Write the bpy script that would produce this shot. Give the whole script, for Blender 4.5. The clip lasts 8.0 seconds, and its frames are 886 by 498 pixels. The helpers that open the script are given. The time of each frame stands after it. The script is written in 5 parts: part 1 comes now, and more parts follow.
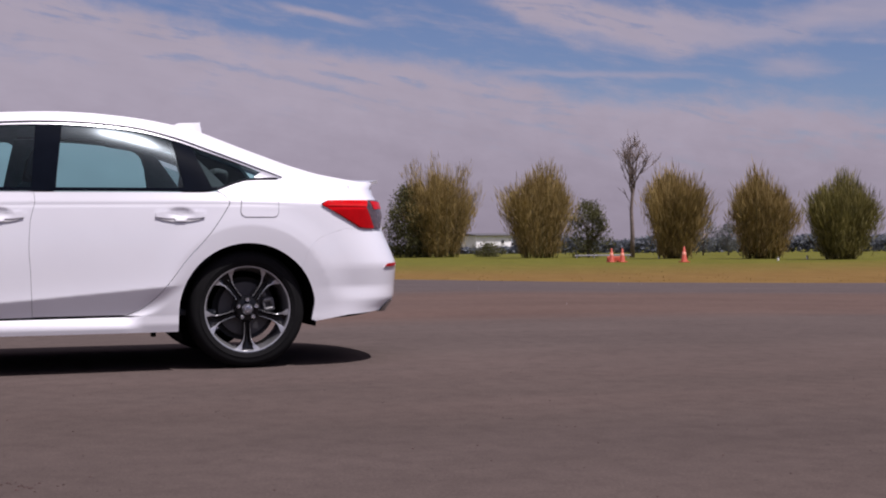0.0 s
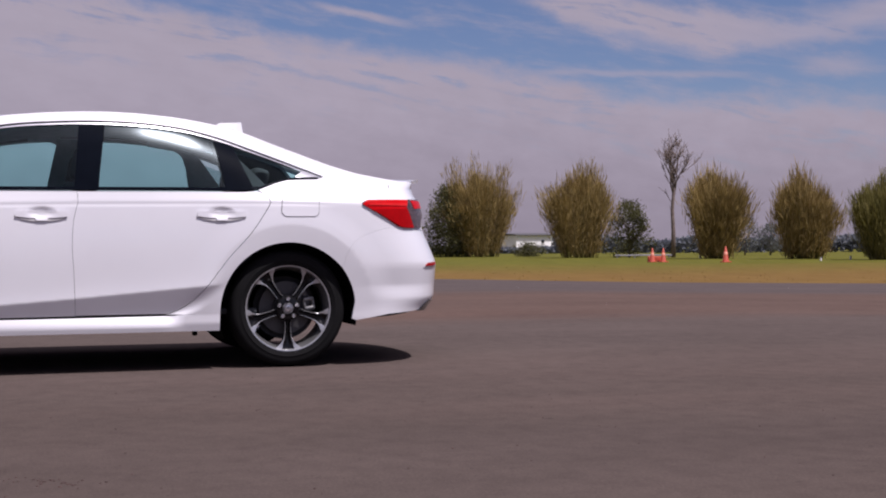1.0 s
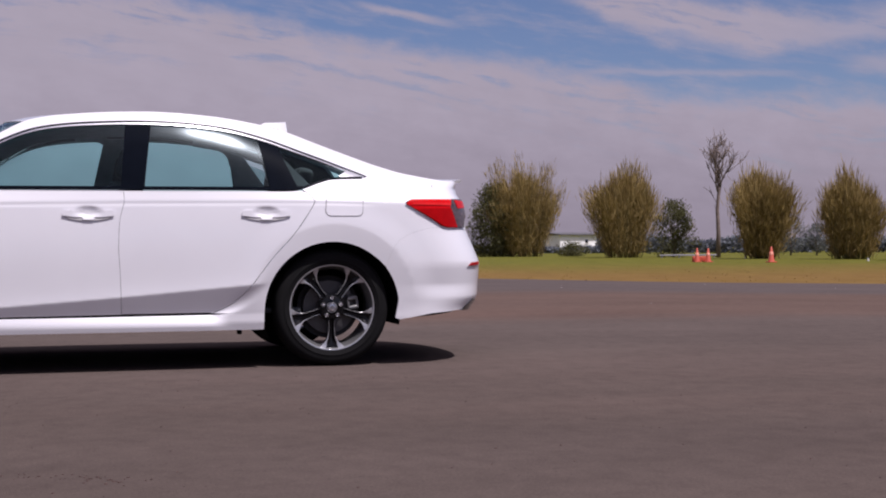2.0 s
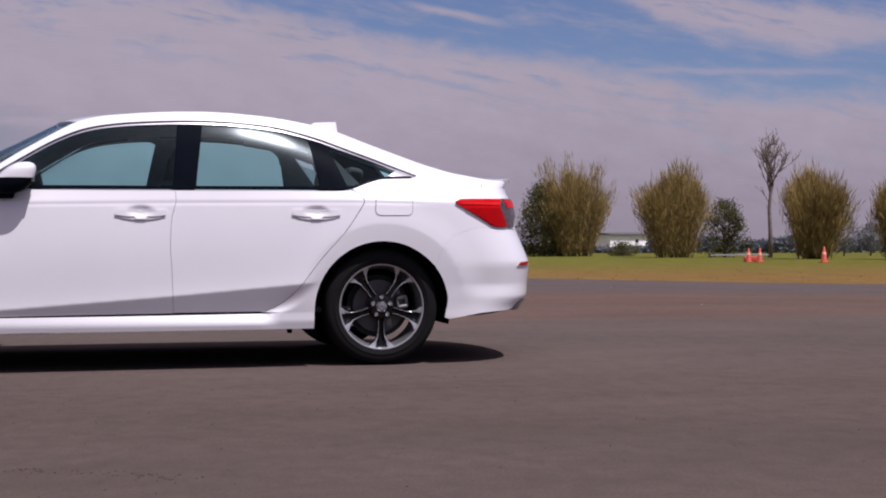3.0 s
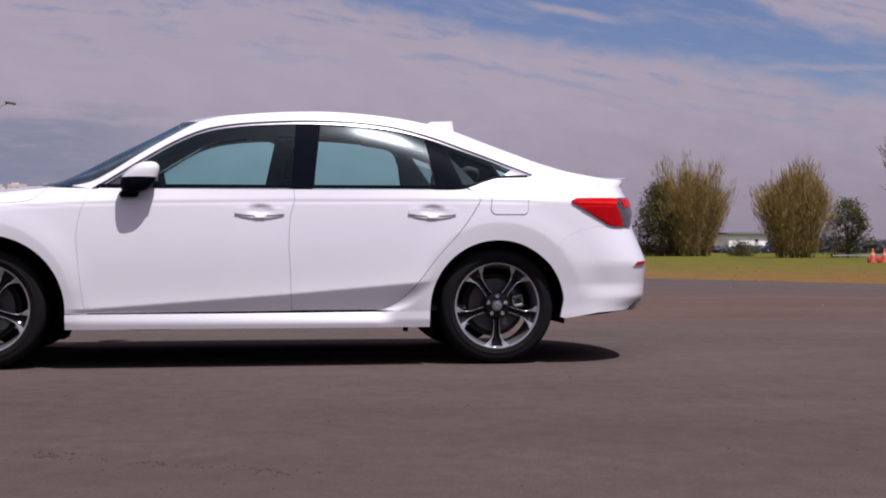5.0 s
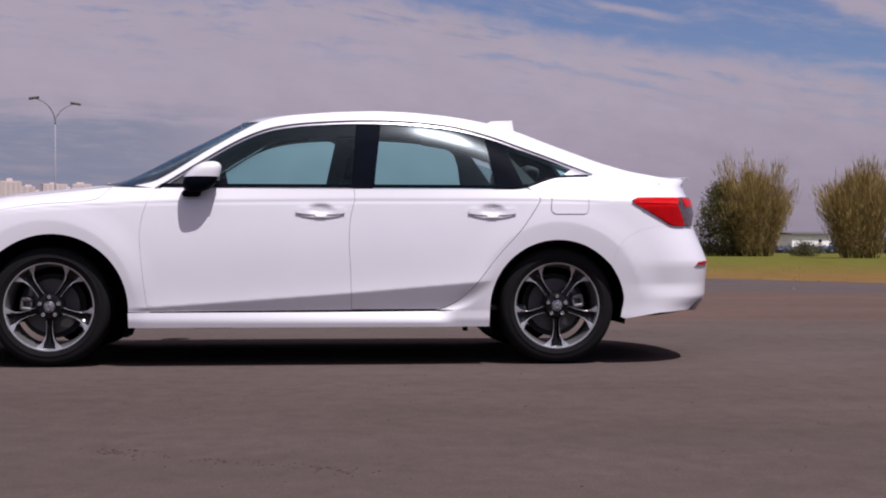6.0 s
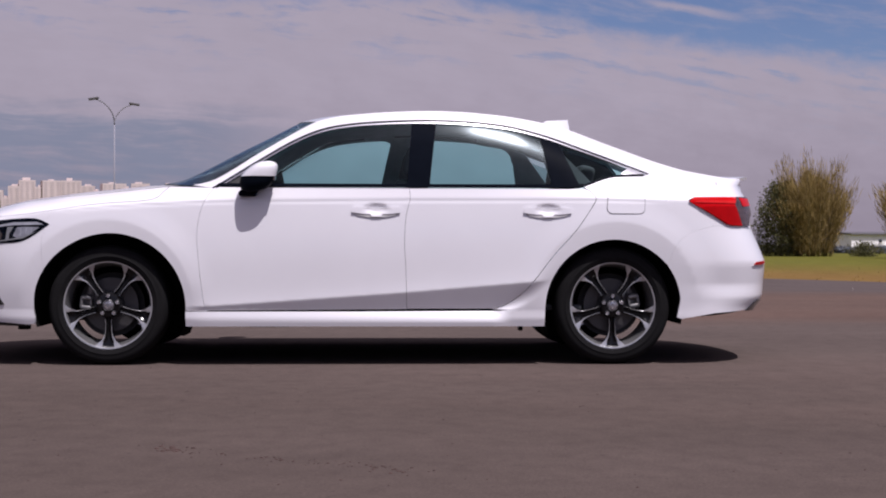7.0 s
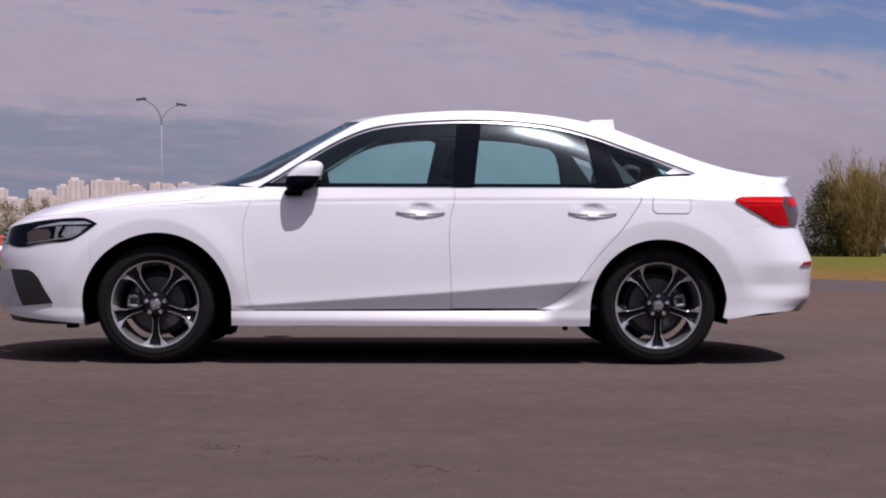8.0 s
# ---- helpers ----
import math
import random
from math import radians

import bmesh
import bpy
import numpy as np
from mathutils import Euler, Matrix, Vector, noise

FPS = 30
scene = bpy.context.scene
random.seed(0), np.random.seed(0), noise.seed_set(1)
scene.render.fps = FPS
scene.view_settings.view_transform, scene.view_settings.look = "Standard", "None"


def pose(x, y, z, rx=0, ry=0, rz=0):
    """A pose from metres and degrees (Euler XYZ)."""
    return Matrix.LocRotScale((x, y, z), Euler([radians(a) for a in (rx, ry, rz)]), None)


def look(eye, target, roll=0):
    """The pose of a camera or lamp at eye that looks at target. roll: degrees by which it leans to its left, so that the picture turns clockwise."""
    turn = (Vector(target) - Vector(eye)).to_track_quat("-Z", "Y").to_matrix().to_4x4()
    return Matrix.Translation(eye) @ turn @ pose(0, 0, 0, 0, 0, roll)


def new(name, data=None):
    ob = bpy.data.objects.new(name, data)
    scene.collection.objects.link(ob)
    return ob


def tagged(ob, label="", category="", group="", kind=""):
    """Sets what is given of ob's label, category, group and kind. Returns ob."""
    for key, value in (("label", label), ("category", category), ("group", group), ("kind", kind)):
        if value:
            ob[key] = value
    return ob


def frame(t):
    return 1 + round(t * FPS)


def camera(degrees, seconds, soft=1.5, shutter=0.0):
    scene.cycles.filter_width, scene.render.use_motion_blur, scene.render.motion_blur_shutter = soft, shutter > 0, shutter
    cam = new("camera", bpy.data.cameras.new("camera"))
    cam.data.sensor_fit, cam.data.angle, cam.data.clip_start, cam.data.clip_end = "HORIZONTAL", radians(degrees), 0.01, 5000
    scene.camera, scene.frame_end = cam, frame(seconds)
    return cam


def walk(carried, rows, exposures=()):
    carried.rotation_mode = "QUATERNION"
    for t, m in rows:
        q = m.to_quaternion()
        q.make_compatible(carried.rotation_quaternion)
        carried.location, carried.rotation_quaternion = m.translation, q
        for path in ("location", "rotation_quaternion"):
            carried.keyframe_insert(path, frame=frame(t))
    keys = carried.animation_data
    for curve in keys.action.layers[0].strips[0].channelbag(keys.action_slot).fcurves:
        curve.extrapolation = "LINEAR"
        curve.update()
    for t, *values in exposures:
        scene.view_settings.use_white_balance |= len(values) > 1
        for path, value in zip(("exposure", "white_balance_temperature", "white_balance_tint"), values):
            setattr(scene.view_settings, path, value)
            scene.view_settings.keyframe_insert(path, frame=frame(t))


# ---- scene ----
# the camera stands still on a tripod and pans
EYE = (0.0, -8.2304, 0.6552)
cam = camera(35.95, 8.0, soft=2.0)
PAN = [
    (0.0, 89.885, 0.446, -18.598), (0.5, 89.882, 0.408, -17.792), (1.0, 89.879, 0.367, -16.918),
    (1.5, 89.875, 0.327, -16.030), (3.0, 89.860, 0.194, -13.015), (3.5, 89.853, 0.146, -11.876),
    (4.0, 89.845, 0.097, -10.692), (4.5, 89.836, 0.047, -9.438), (6.0, 89.804, -0.097, -5.658),
    (6.5, 89.792, -0.140, -4.457), (7.0, 89.781, -0.179, -3.342), (7.5, 89.770, -0.212, -2.345),
    (8.0, 89.760, -0.242, -1.463),
]
walk(cam, [(t, pose(*EYE, rx, ry, rz)) for t, rx, ry, rz in PAN], [(0.0, 0.38, 6375, 20), (8.0, 0.38, 6375, 20)])

# ---- sky and sun ----
SUN_WAY = Vector((0.27, -0.40, 1.0)).normalized()
SUN_ELEVATION = math.asin(SUN_WAY.z)
SUN_ROTATION = math.atan2(SUN_WAY.x, SUN_WAY.y)

world = bpy.data.worlds.new("sky")
scene.world = world
world.use_nodes = True
wn, wl = world.node_tree.nodes, world.node_tree.links
wn.clear()


def w_math(op, a, b=None, c=None, clamp=False):
    n = wn.new("ShaderNodeMath")
    n.operation, n.use_clamp = op, clamp
    for k, v in enumerate((a, b, c)):
        if v is None:
            continue
        if isinstance(v, (int, float)):
            n.inputs[k].default_value = v
        else:
            wl.new(v, n.inputs[k])
    return n.outputs[0]


def w_step(v, lo, hi):
    n = wn.new("ShaderNodeMapRange")
    n.interpolation_type, n.clamp = "SMOOTHSTEP", True
    n.inputs[1].default_value, n.inputs[2].default_value = lo, hi
    n.inputs[3].default_value, n.inputs[4].default_value = 0, 1
    wl.new(v, n.inputs[0])
    return n.outputs[0]


def w_noise(vec, scale, detail, rough=0.55):
    n = wn.new("ShaderNodeTexNoise")
    n.inputs["Scale"].default_value, n.inputs["Detail"].default_value = scale, detail
    n.inputs["Roughness"].default_value = rough
    wl.new(vec, n.inputs["Vector"])
    return n.outputs[0]


def w_mix(fac, a, b):
    n = wn.new("ShaderNodeMix")
    n.data_type = "RGBA"
    for k, v in ((0, fac), (6, a), (7, b)):
        if isinstance(v, (int, float, tuple)):
            n.inputs[k].default_value = v
        else:
            wl.new(v, n.inputs[k])
    return n.outputs[2]


coords = wn.new("ShaderNodeTexCoord").outputs["Generated"]
sep = wn.new("ShaderNodeSeparateXYZ")
wl.new(coords, sep.inputs[0])
azim = w_math("MULTIPLY", w_math("ARCTAN2", sep.outputs[0], sep.outputs[1]), 57.2958)
elev = w_math("MULTIPLY", w_math("ARCSINE", sep.outputs[2]), 57.2958)
# thin cloud drawn out along the wind, in degrees of azimuth and elevation
def w_vec(x, y, z=0.0):
    n = wn.new("ShaderNodeCombineXYZ")
    for k, v in enumerate((x, y, z)):
        if isinstance(v, (int, float)):
            n.inputs[k].default_value = v
        else:
            wl.new(v, n.inputs[k])
    return n.outputs[0]


def w_curve(v, lo, hi, top, *stops):
    """A smooth line through (place, height), for v from lo to hi."""
    r = wn.new("ShaderNodeValToRGB")
    r.color_ramp.interpolation = "EASE"
    els = r.color_ramp.elements
    while len(els) < len(stops):
        els.new(0.5)
    for e, (p, h) in zip(els, stops):
        e.position, e.color = (p - lo) / (hi - lo), (h / top, h / top, h / top, 1)
    m = wn.new("ShaderNodeMapRange")
    m.inputs[1].default_value, m.inputs[2].default_value = lo, hi
    wl.new(v, m.inputs[0])
    wl.new(m.outputs[0], r.inputs[0])
    return w_math("MULTIPLY", r.outputs[0], top)


def w_both(a, b):
    return w_math("MULTIPLY", a, b)


def w_swing(v, size):
    return w_both(w_math("SUBTRACT", v, 0.5), size)


# the wisps fall to the right; slow noise bends them
bend = w_noise(w_vec(w_both(azim, 0.11), w_both(elev, 0.22), 3.0), 1.0, 3.0)
fall = w_math("ADD", w_both(w_math("MAXIMUM", azim, 0.0), 0.17), w_both(w_math("MINIMUM", azim, 0.0), 0.03))
slant = w_math("ADD", w_math("ADD", fall, elev), w_swing(bend, 1.8))
wide = w_noise(w_vec(w_both(azim, 0.13), w_both(slant, 0.38)), 1.0, 5.0, 0.6)
fine = w_noise(w_vec(w_both(azim, 0.40), w_both(slant, 1.15), 7.0), 1.0, 6.0, 0.62)
billow = w_noise(w_vec(w_both(azim, 0.55), w_math("MULTIPLY_ADD", azim, 0.10, w_both(elev, 0.95)), 11.0), 1.0, 6.0, 0.6)
thread = w_noise(w_vec(w_both(azim, 0.16), w_both(slant, 2.1), 5.0), 1.0, 4.0, 0.6)
# the rim of the cloud sheet sinks to the right
rim = w_curve(azim, -30.0, 60.0, 15.0, (-30, 13.0), (-12, 11.0), (-6.5, 10.0), (-2, 10.35), (3, 10.2), (8, 9.1), (12, 8.35), (16.6, 7.65), (20.5, 7.0), (24.5, 6.05), (32, 5.75), (37, 5.0), (50, 4.6))
over = w_math("SUBTRACT", elev, rim)
over = w_math("ADD", over, w_swing(wide, 1.5))
over = w_math("ADD", over, w_swing(billow, 1.7))
over = w_math("ADD", over, w_swing(thread, 0.7))
blue_top = w_step(over, -0.55, 0.75)
# a veil of threads thins the blue unevenly
veil = w_step(w_math("ADD", w_both(fine, 0.45), w_math("ADD", w_both(thread, 0.30), w_both(wide, 0.25))), 0.46, 0.70)
blue_top = w_both(blue_top, w_math("SUBTRACT", 1.0, w_both(veil, 0.55)))
# a broad upper bank of cloud, ragged below, runs out to the right
bank_mid = w_curve(azim, 10.0, 60.0, 15.0, (10, 13.2), (20, 11.1), (22.5, 9.9), (25, 9.3), (28, 8.75), (31, 8.45), (36, 9.3), (50, 10.5))
bank_half = w_curve(azim, 10.0, 60.0, 15.0, (10, 0.2), (20, 0.7), (24, 0.95), (28, 0.95), (31, 0.60), (36, 0.75), (50, 2.0))
off = w_math("ABSOLUTE", w_math("SUBTRACT", elev, bank_mid))
off = w_math("SUBTRACT", off, bank_half)
off = w_math("ADD", off, w_math("ADD", w_swing(fine, 1.6), w_swing(billow, 1.3)))
bank = w_both(w_step(off, 0.45, -0.55), w_step(azim, 19.0, 21.5))
bank = w_both(bank, w_math("SUBTRACT", 0.95, w_both(w_step(azim, 27.0, 34.0), 0.30)))
blue_top = w_both(blue_top, w_math("SUBTRACT", 1.0, bank))
# a thin streak, a small puff and a low veil cross the blue
for start, foot, fall, half, a0, a1, dense in ((11.6, 10.02, -0.20, 0.16, 10.8, 16.0, 0.75), (32.6, 7.15, -0.08, 0.42, 30.9, 35.2, 0.60), (26.0, 7.05, -0.04, 0.14, 20.0, 30.0, 0.40)):
    mid = w_math("MULTIPLY_ADD", w_math("SUBTRACT", azim, start), fall, foot)
    off = w_math("ABSOLUTE", w_math("ADD", w_math("SUBTRACT", elev, mid), w_math("ADD", w_swing(fine, 2.2 * half), w_swing(billow, 1.6 * half))))
    wisp = w_both(w_step(off, half * 1.5, half * 0.1), w_both(w_step(azim, a0, a0 + 1.8), w_step(azim, a1, a1 - 2.0)))
    blue_top = w_both(blue_top, w_math("SUBTRACT", 1.0, w_both(wisp, dense)))
# higher up the thin cloud closes in again
blue_top = w_both(blue_top, w_math("SUBTRACT", 1.0, w_both(w_step(elev, 13.0, 30.0), 0.85)))
# small blue pockets under the upper edge of the sheet
pocket = w_both(w_step(over, -3.6, -0.6), w_step(w_math("ADD", w_both(fine, 0.55), w_both(thread, 0.45)), 0.50, 0.34))
blue = w_math("MAXIMUM", blue_top, w_both(pocket, 0.66))
# a hazy blue gap low down ahead of the bonnet
low = w_both(w_step(azim, -1.0, -8.0), w_step(elev, -1.0, 1.8))
low = w_both(low, w_step(w_math("ADD", elev, w_math("ADD", w_swing(thread, 1.6), w_swing(billow, 0.8))), 5.9, 4.7))
low = w_both(low, w_math("SUBTRACT", 1.0, w_both(w_step(w_math("ADD", w_both(thread, 0.6), w_both(fine, 0.4)), 0.44, 0.66), 0.7)))

sky = wn.new("ShaderNodeTexSky")
sky.sky_type, sky.sun_disc = "NISHITA", False
sky.sun_elevation, sky.sun_rotation = SUN_ELEVATION, SUN_ROTATION
sky.air_density, sky.dust_density, sky.ozone_density = 1.0, 0.3, 3.0
mul = wn.new("ShaderNodeMix")
mul.data_type, mul.blend_type = "RGBA", "MULTIPLY"
mul.inputs[0].default_value = 1.0
wl.new(sky.outputs[0], mul.inputs[6])
mul.inputs[7].default_value = (0.475, 0.475, 0.575, 1)
cloud_low = (2.46, 2.21, 2.62, 1)
cloud_high = (3.20, 2.94, 3.43, 1)
cloud_even = w_mix(w_step(w_math("ADD", elev, w_both(billow, 3.0)), 1.5, 8.5), cloud_low, cloud_high)
band = wn.new("ShaderNodeVectorMath")
band.operation = "SCALE"
wl.new(cloud_even, band.inputs[0])
wl.new(w_math("MULTIPLY_ADD", w_math("ADD", w_both(billow, 0.35), w_math("ADD", w_both(thread, 0.2), w_both(wide, 0.45))), 0.34, 0.83), band.inputs["Scale"])
cloud = band.outputs[0]
# thin cloud is brighter round the sun
dot = wn.new("ShaderNodeVectorMath")
dot.operation = "DOT_PRODUCT"
wl.new(coords, dot.inputs[0])
dot.inputs[1].default_value = SUN_WAY
glow = wn.new("ShaderNodeVectorMath")
glow.operation = "SCALE"
wl.new(cloud, glow.inputs[0])
wl.new(w_math("MULTIPLY_ADD", w_step(dot.outputs["Value"], 0.80, 1.0), 2.2, 1.0), glow.inputs["Scale"])
haze = w_mix(w_math("MULTIPLY", low, 0.76), glow.outputs[0], (1.56, 1.92, 2.62, 1))
mixed = w_mix(blue, haze, mul.outputs[2])
back = wn.new("ShaderNodeBackground")
back.inputs["Strength"].default_value = 0.092
wl.new(mixed, back.inputs["Color"])
wl.new(back.outputs[0], wn.new("ShaderNodeOutputWorld").inputs[0])

sun_data = bpy.data.lights.new("sun", "SUN")
sun_data.energy, sun_data.angle, sun_data.color = 3.65, radians(0.6), (1.0, 0.97, 0.935)
sun_lamp = new("sun", sun_data)
sun_lamp.matrix_world = look(SUN_WAY * 60, (0, 0, 0))

# ---- materials ----
def material(name):
    m = bpy.data.materials.new(name)
    m.use_nodes = True
    return m, m.node_tree.nodes, m.node_tree.links, m.node_tree.nodes["Principled BSDF"]


def mapped(n, l, scale=(1, 1, 1), space="Object"):
    tc, mp = n.new("ShaderNodeTexCoord"), n.new("ShaderNodeMapping")
    mp.inputs["Scale"].default_value = scale
    l.new(tc.outputs[space], mp.inputs["Vector"])
    return mp.outputs[0]


def noise_tex(n, l, vec, scale, detail=4.0, rough=0.55):
    t = n.new("ShaderNodeTexNoise")
    t.inputs["Scale"].default_value, t.inputs["Detail"].default_value = scale, detail
    t.inputs["Roughness"].default_value = rough
    l.new(vec, t.inputs["Vector"])
    return t.outputs[0]


def ramp(n, l, fac, *stops):
    r = n.new("ShaderNodeValToRGB")
    els = r.color_ramp.elements
    while len(els) < len(stops):
        els.new(0.5)
    for e, (p, c) in zip(els, stops):
        e.position, e.color = p, (*c, 1)
    l.new(fac, r.inputs[0])
    return r.outputs[0]


def blend(n, l, fac, a, b, mode="MIX"):
    x = n.new("ShaderNodeMix")
    x.data_type, x.blend_type = "RGBA", mode
    for k, v in ((0, fac), (6, a), (7, b)):
        if isinstance(v, (int, float)):
            x.inputs[k].default_value = v
        elif isinstance(v, tuple):
            x.inputs[k].default_value = (*v, 1)
        else:
            l.new(v, x.inputs[k])
    return x.outputs[2]


def bump(n, l, b, height, strength, distance):
    k = n.new("ShaderNodeBump")
    k.inputs["Strength"].default_value, k.inputs["Distance"].default_value = strength, distance
    l.new(height, k.inputs["Height"])
    l.new(k.outputs[0], b.inputs["Normal"])


def plain(name, colour, rough=0.5, metal=0.0, vary=0.12, scale=14.0, coat=0.0, grain=0.0, spec=0.5):
    """A surface of one paint or stuff, with slight mottling and grain."""
    m, n, l, b = material(name)
    v = mapped(n, l)
    f = noise_tex(n, l, v, scale, 5.0)
    lo = tuple(c * (1 - vary) for c in colour)
    hi = tuple(min(1, c * (1 + vary)) for c in colour)
    l.new(ramp(n, l, f, (0.3, lo), (0.7, hi)), b.inputs["Base Color"])
    r = n.new("ShaderNodeMapRange")
    r.inputs[3].default_value, r.inputs[4].default_value = rough * 0.88, min(1, rough * 1.12)
    l.new(noise_tex(n, l, v, scale * 3.7, 3.0), r.inputs[0])
    l.new(r.outputs[0], b.inputs["Roughness"])
    b.inputs["Metallic"].default_value = metal
    b.inputs["Coat Weight"].default_value = coat
    b.inputs["Coat Roughness"].default_value = 0.04
    b.inputs["Specular IOR Level"].default_value = spec
    if grain:
        bump(n, l, b, noise_tex(n, l, v, 420, 3.0), 0.4, grain)
    return m


def glass(name, tint, rough=0.05, gloss=1.0):
    """A thin tinted pane: what is behind shows through it, the sky shines on it."""
    m, n, l, b = material(name)
    n.remove(b)
    tr, gl, mx, fr = (n.new("ShaderNode" + k) for k in ("BsdfTransparent", "BsdfGlossy", "MixShader", "Fresnel"))
    v = mapped(n, l)
    l.new(ramp(n, l, noise_tex(n, l, v, 3.0, 3.0), (0.3, tuple(c * 0.96 for c in tint)), (0.7, tint)), tr.inputs[0])
    gl.inputs["Color"].default_value = (gloss * 0.84, gloss * 0.98, gloss * 1.06, 1)  # reflections coloured cool, as if they met more blue sky
    gl.inputs["Roughness"].default_value = rough
    fr.inputs["IOR"].default_value = 1.52
    for k, o in enumerate((fr.outputs[0], tr.outputs[0], gl.outputs[0])):
        l.new(o, mx.inputs[k])
    l.new(mx.outputs[0], n["Material Output"].inputs[0])
    return m


def asphalt_material():
    m, n, l, b = material("asphalt")
    v = mapped(n, l, space="Object")
    large = noise_tex(n, l, mapped(n, l, (0.05, 0.32, 1)), 1.0, 5.0, 0.6)
    patch = noise_tex(n, l, mapped(n, l, (0.5, 0.9, 1)), 1.0, 5.0, 0.6)
    grit = noise_tex(n, l, v, 95.0, 4.0, 0.75)
    speck = noise_tex(n, l, v, 21.0, 3.0, 0.6)
    c = ramp(n, l, large, (0.30, (0.087, 0.0695, 0.065)), (0.50, (0.092, 0.073, 0.067)), (0.68, (0.099, 0.076, 0.069)))
    c = blend(n, l, 1.0, c, ramp(n, l, patch, (0.3, (0.90, 0.90, 0.90)), (0.7, (1.09, 1.085, 1.08))), "MULTIPLY")
    c = blend(n, l, 1.0, c, ramp(n, l, grit, (0.30, (0.82, 0.82, 0.82)), (0.5, (0.99, 0.99, 0.99)), (0.75, (1.18, 1.17, 1.16))), "MULTIPLY")
    blot = noise_tex(n, l, mapped(n, l, (1.0, 0.8, 1)), 8.5, 7.0, 0.70)
    c = blend(n, l, 1.0, c, ramp(n, l, blot, (0.28, (0.86, 0.855, 0.86)), (0.5, (1.0, 1.0, 1.0)), (0.72, (1.11, 1.10, 1.095))), "MULTIPLY")
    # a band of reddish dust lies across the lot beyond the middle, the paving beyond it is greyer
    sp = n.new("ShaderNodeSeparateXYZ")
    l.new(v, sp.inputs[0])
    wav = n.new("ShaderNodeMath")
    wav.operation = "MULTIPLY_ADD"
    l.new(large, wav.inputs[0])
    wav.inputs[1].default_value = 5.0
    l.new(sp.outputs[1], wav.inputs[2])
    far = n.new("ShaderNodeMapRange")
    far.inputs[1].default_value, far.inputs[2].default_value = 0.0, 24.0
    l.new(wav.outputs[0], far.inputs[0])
    # nearest the camera the colour is darkened to imitate lens falloff
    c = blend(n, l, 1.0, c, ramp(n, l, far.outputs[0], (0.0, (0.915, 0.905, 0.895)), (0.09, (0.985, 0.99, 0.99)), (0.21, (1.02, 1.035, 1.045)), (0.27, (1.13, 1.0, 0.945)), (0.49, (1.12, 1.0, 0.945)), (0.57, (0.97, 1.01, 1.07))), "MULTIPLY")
    # dark oil and rubber flecks drawn out in rows
    row = noise_tex(n, l, mapped(n, l, (0.35, 2.3, 1)), 1.0, 3.0)
    c = blend(n, l, ramp(n, l, speck, (0.28, (0.75, 0.75, 0.75)), (0.36, (0, 0, 0))), c, blend(n, l, ramp(n, l, row, (0.45, (0, 0, 0)), (0.62, (1, 1, 1))), c, (0.03, 0.027, 0.026)))
    l.new(c, b.inputs["Base Color"])
    b.inputs["Roughness"].default_value = 0.95
    b.inputs["Specular IOR Level"].default_value = 0.0
    bump(n, l, b, grit, 0.6, 0.006)
    return m


def grass_material():
    m, n, l, b = material("dry_grass")
    v = mapped(n, l)
    a = noise_tex(n, l, mapped(n, l, (0.06, 0.25, 1)), 1.0, 5.0, 0.6)
    f = noise_tex(n, l, mapped(n, l, (1.0, 0.35, 1)), 1.6, 7.0, 0.72)
    sp = n.new("ShaderNodeSeparateXYZ")
    tc = n.new("ShaderNodeTexCoord")
    l.new(tc.outputs["Object"], sp.inputs[0])
    edge = n.new("ShaderNodeMath")
    edge.operation = "MULTIPLY_ADD"
    l.new(a, edge.inputs[0])
    edge.inputs[1].default_value = 22.0
    l.new(sp.outputs[1], edge.inputs[2])
    worn = n.new("ShaderNodeMapRange")
    worn.inputs[1].default_value, worn.inputs[2].default_value = 40.0, 70.0
    l.new(edge.outputs[0], worn.inputs[0])
    green = ramp(n, l, f, (0.3, (0.066, 0.066, 0.009)), (0.7, (0.132, 0.126, 0.020)))
    straw = ramp(n, l, f, (0.3, (0.112, 0.064, 0.017)), (0.7, (0.178, 0.110, 0.033)))
    l.new(blend(n, l, worn.outputs[0], straw, green), b.inputs["Base Color"])
    b.inputs["Roughness"].default_value = 0.95
    b.inputs["Specular IOR Level"].default_value = 0.1
    bump(n, l, b, f, 0.35, 0.12)
    return m


def leaf_material(name, lo, hi, tip=None, lucent=0.42):
    m, n, l, b = material(name)
    g = n.new("ShaderNodeNewGeometry")
    c = ramp(n, l, g.outputs["Random Per Island"], (0.0, lo), (0.75, hi), (1.0, tip or hi))
    v = mapped(n, l)
    c = blend(n, l, 1.0, c, ramp(n, l, noise_tex(n, l, v, 0.9, 3.0), (0.3, (0.7, 0.7, 0.7)), (0.7, (1.2, 1.2, 1.2))), "MULTIPLY")
    l.new(c, b.inputs["Base Color"])
    b.inputs["Roughness"].default_value = 0.6
    b.inputs["Specular IOR Level"].default_value = 0.25
    tl, ad = n.new("ShaderNodeBsdfTranslucent"), n.new("ShaderNodeMixShader")
    l.new(c, tl.inputs[0])
    ad.inputs[0].default_value = lucent
    l.new(b.outputs[0], ad.inputs[1])
    l.new(tl.outputs[0], ad.inputs[2])
    l.new(ad.outputs[0], n["Material Output"].inputs[0])
    return m


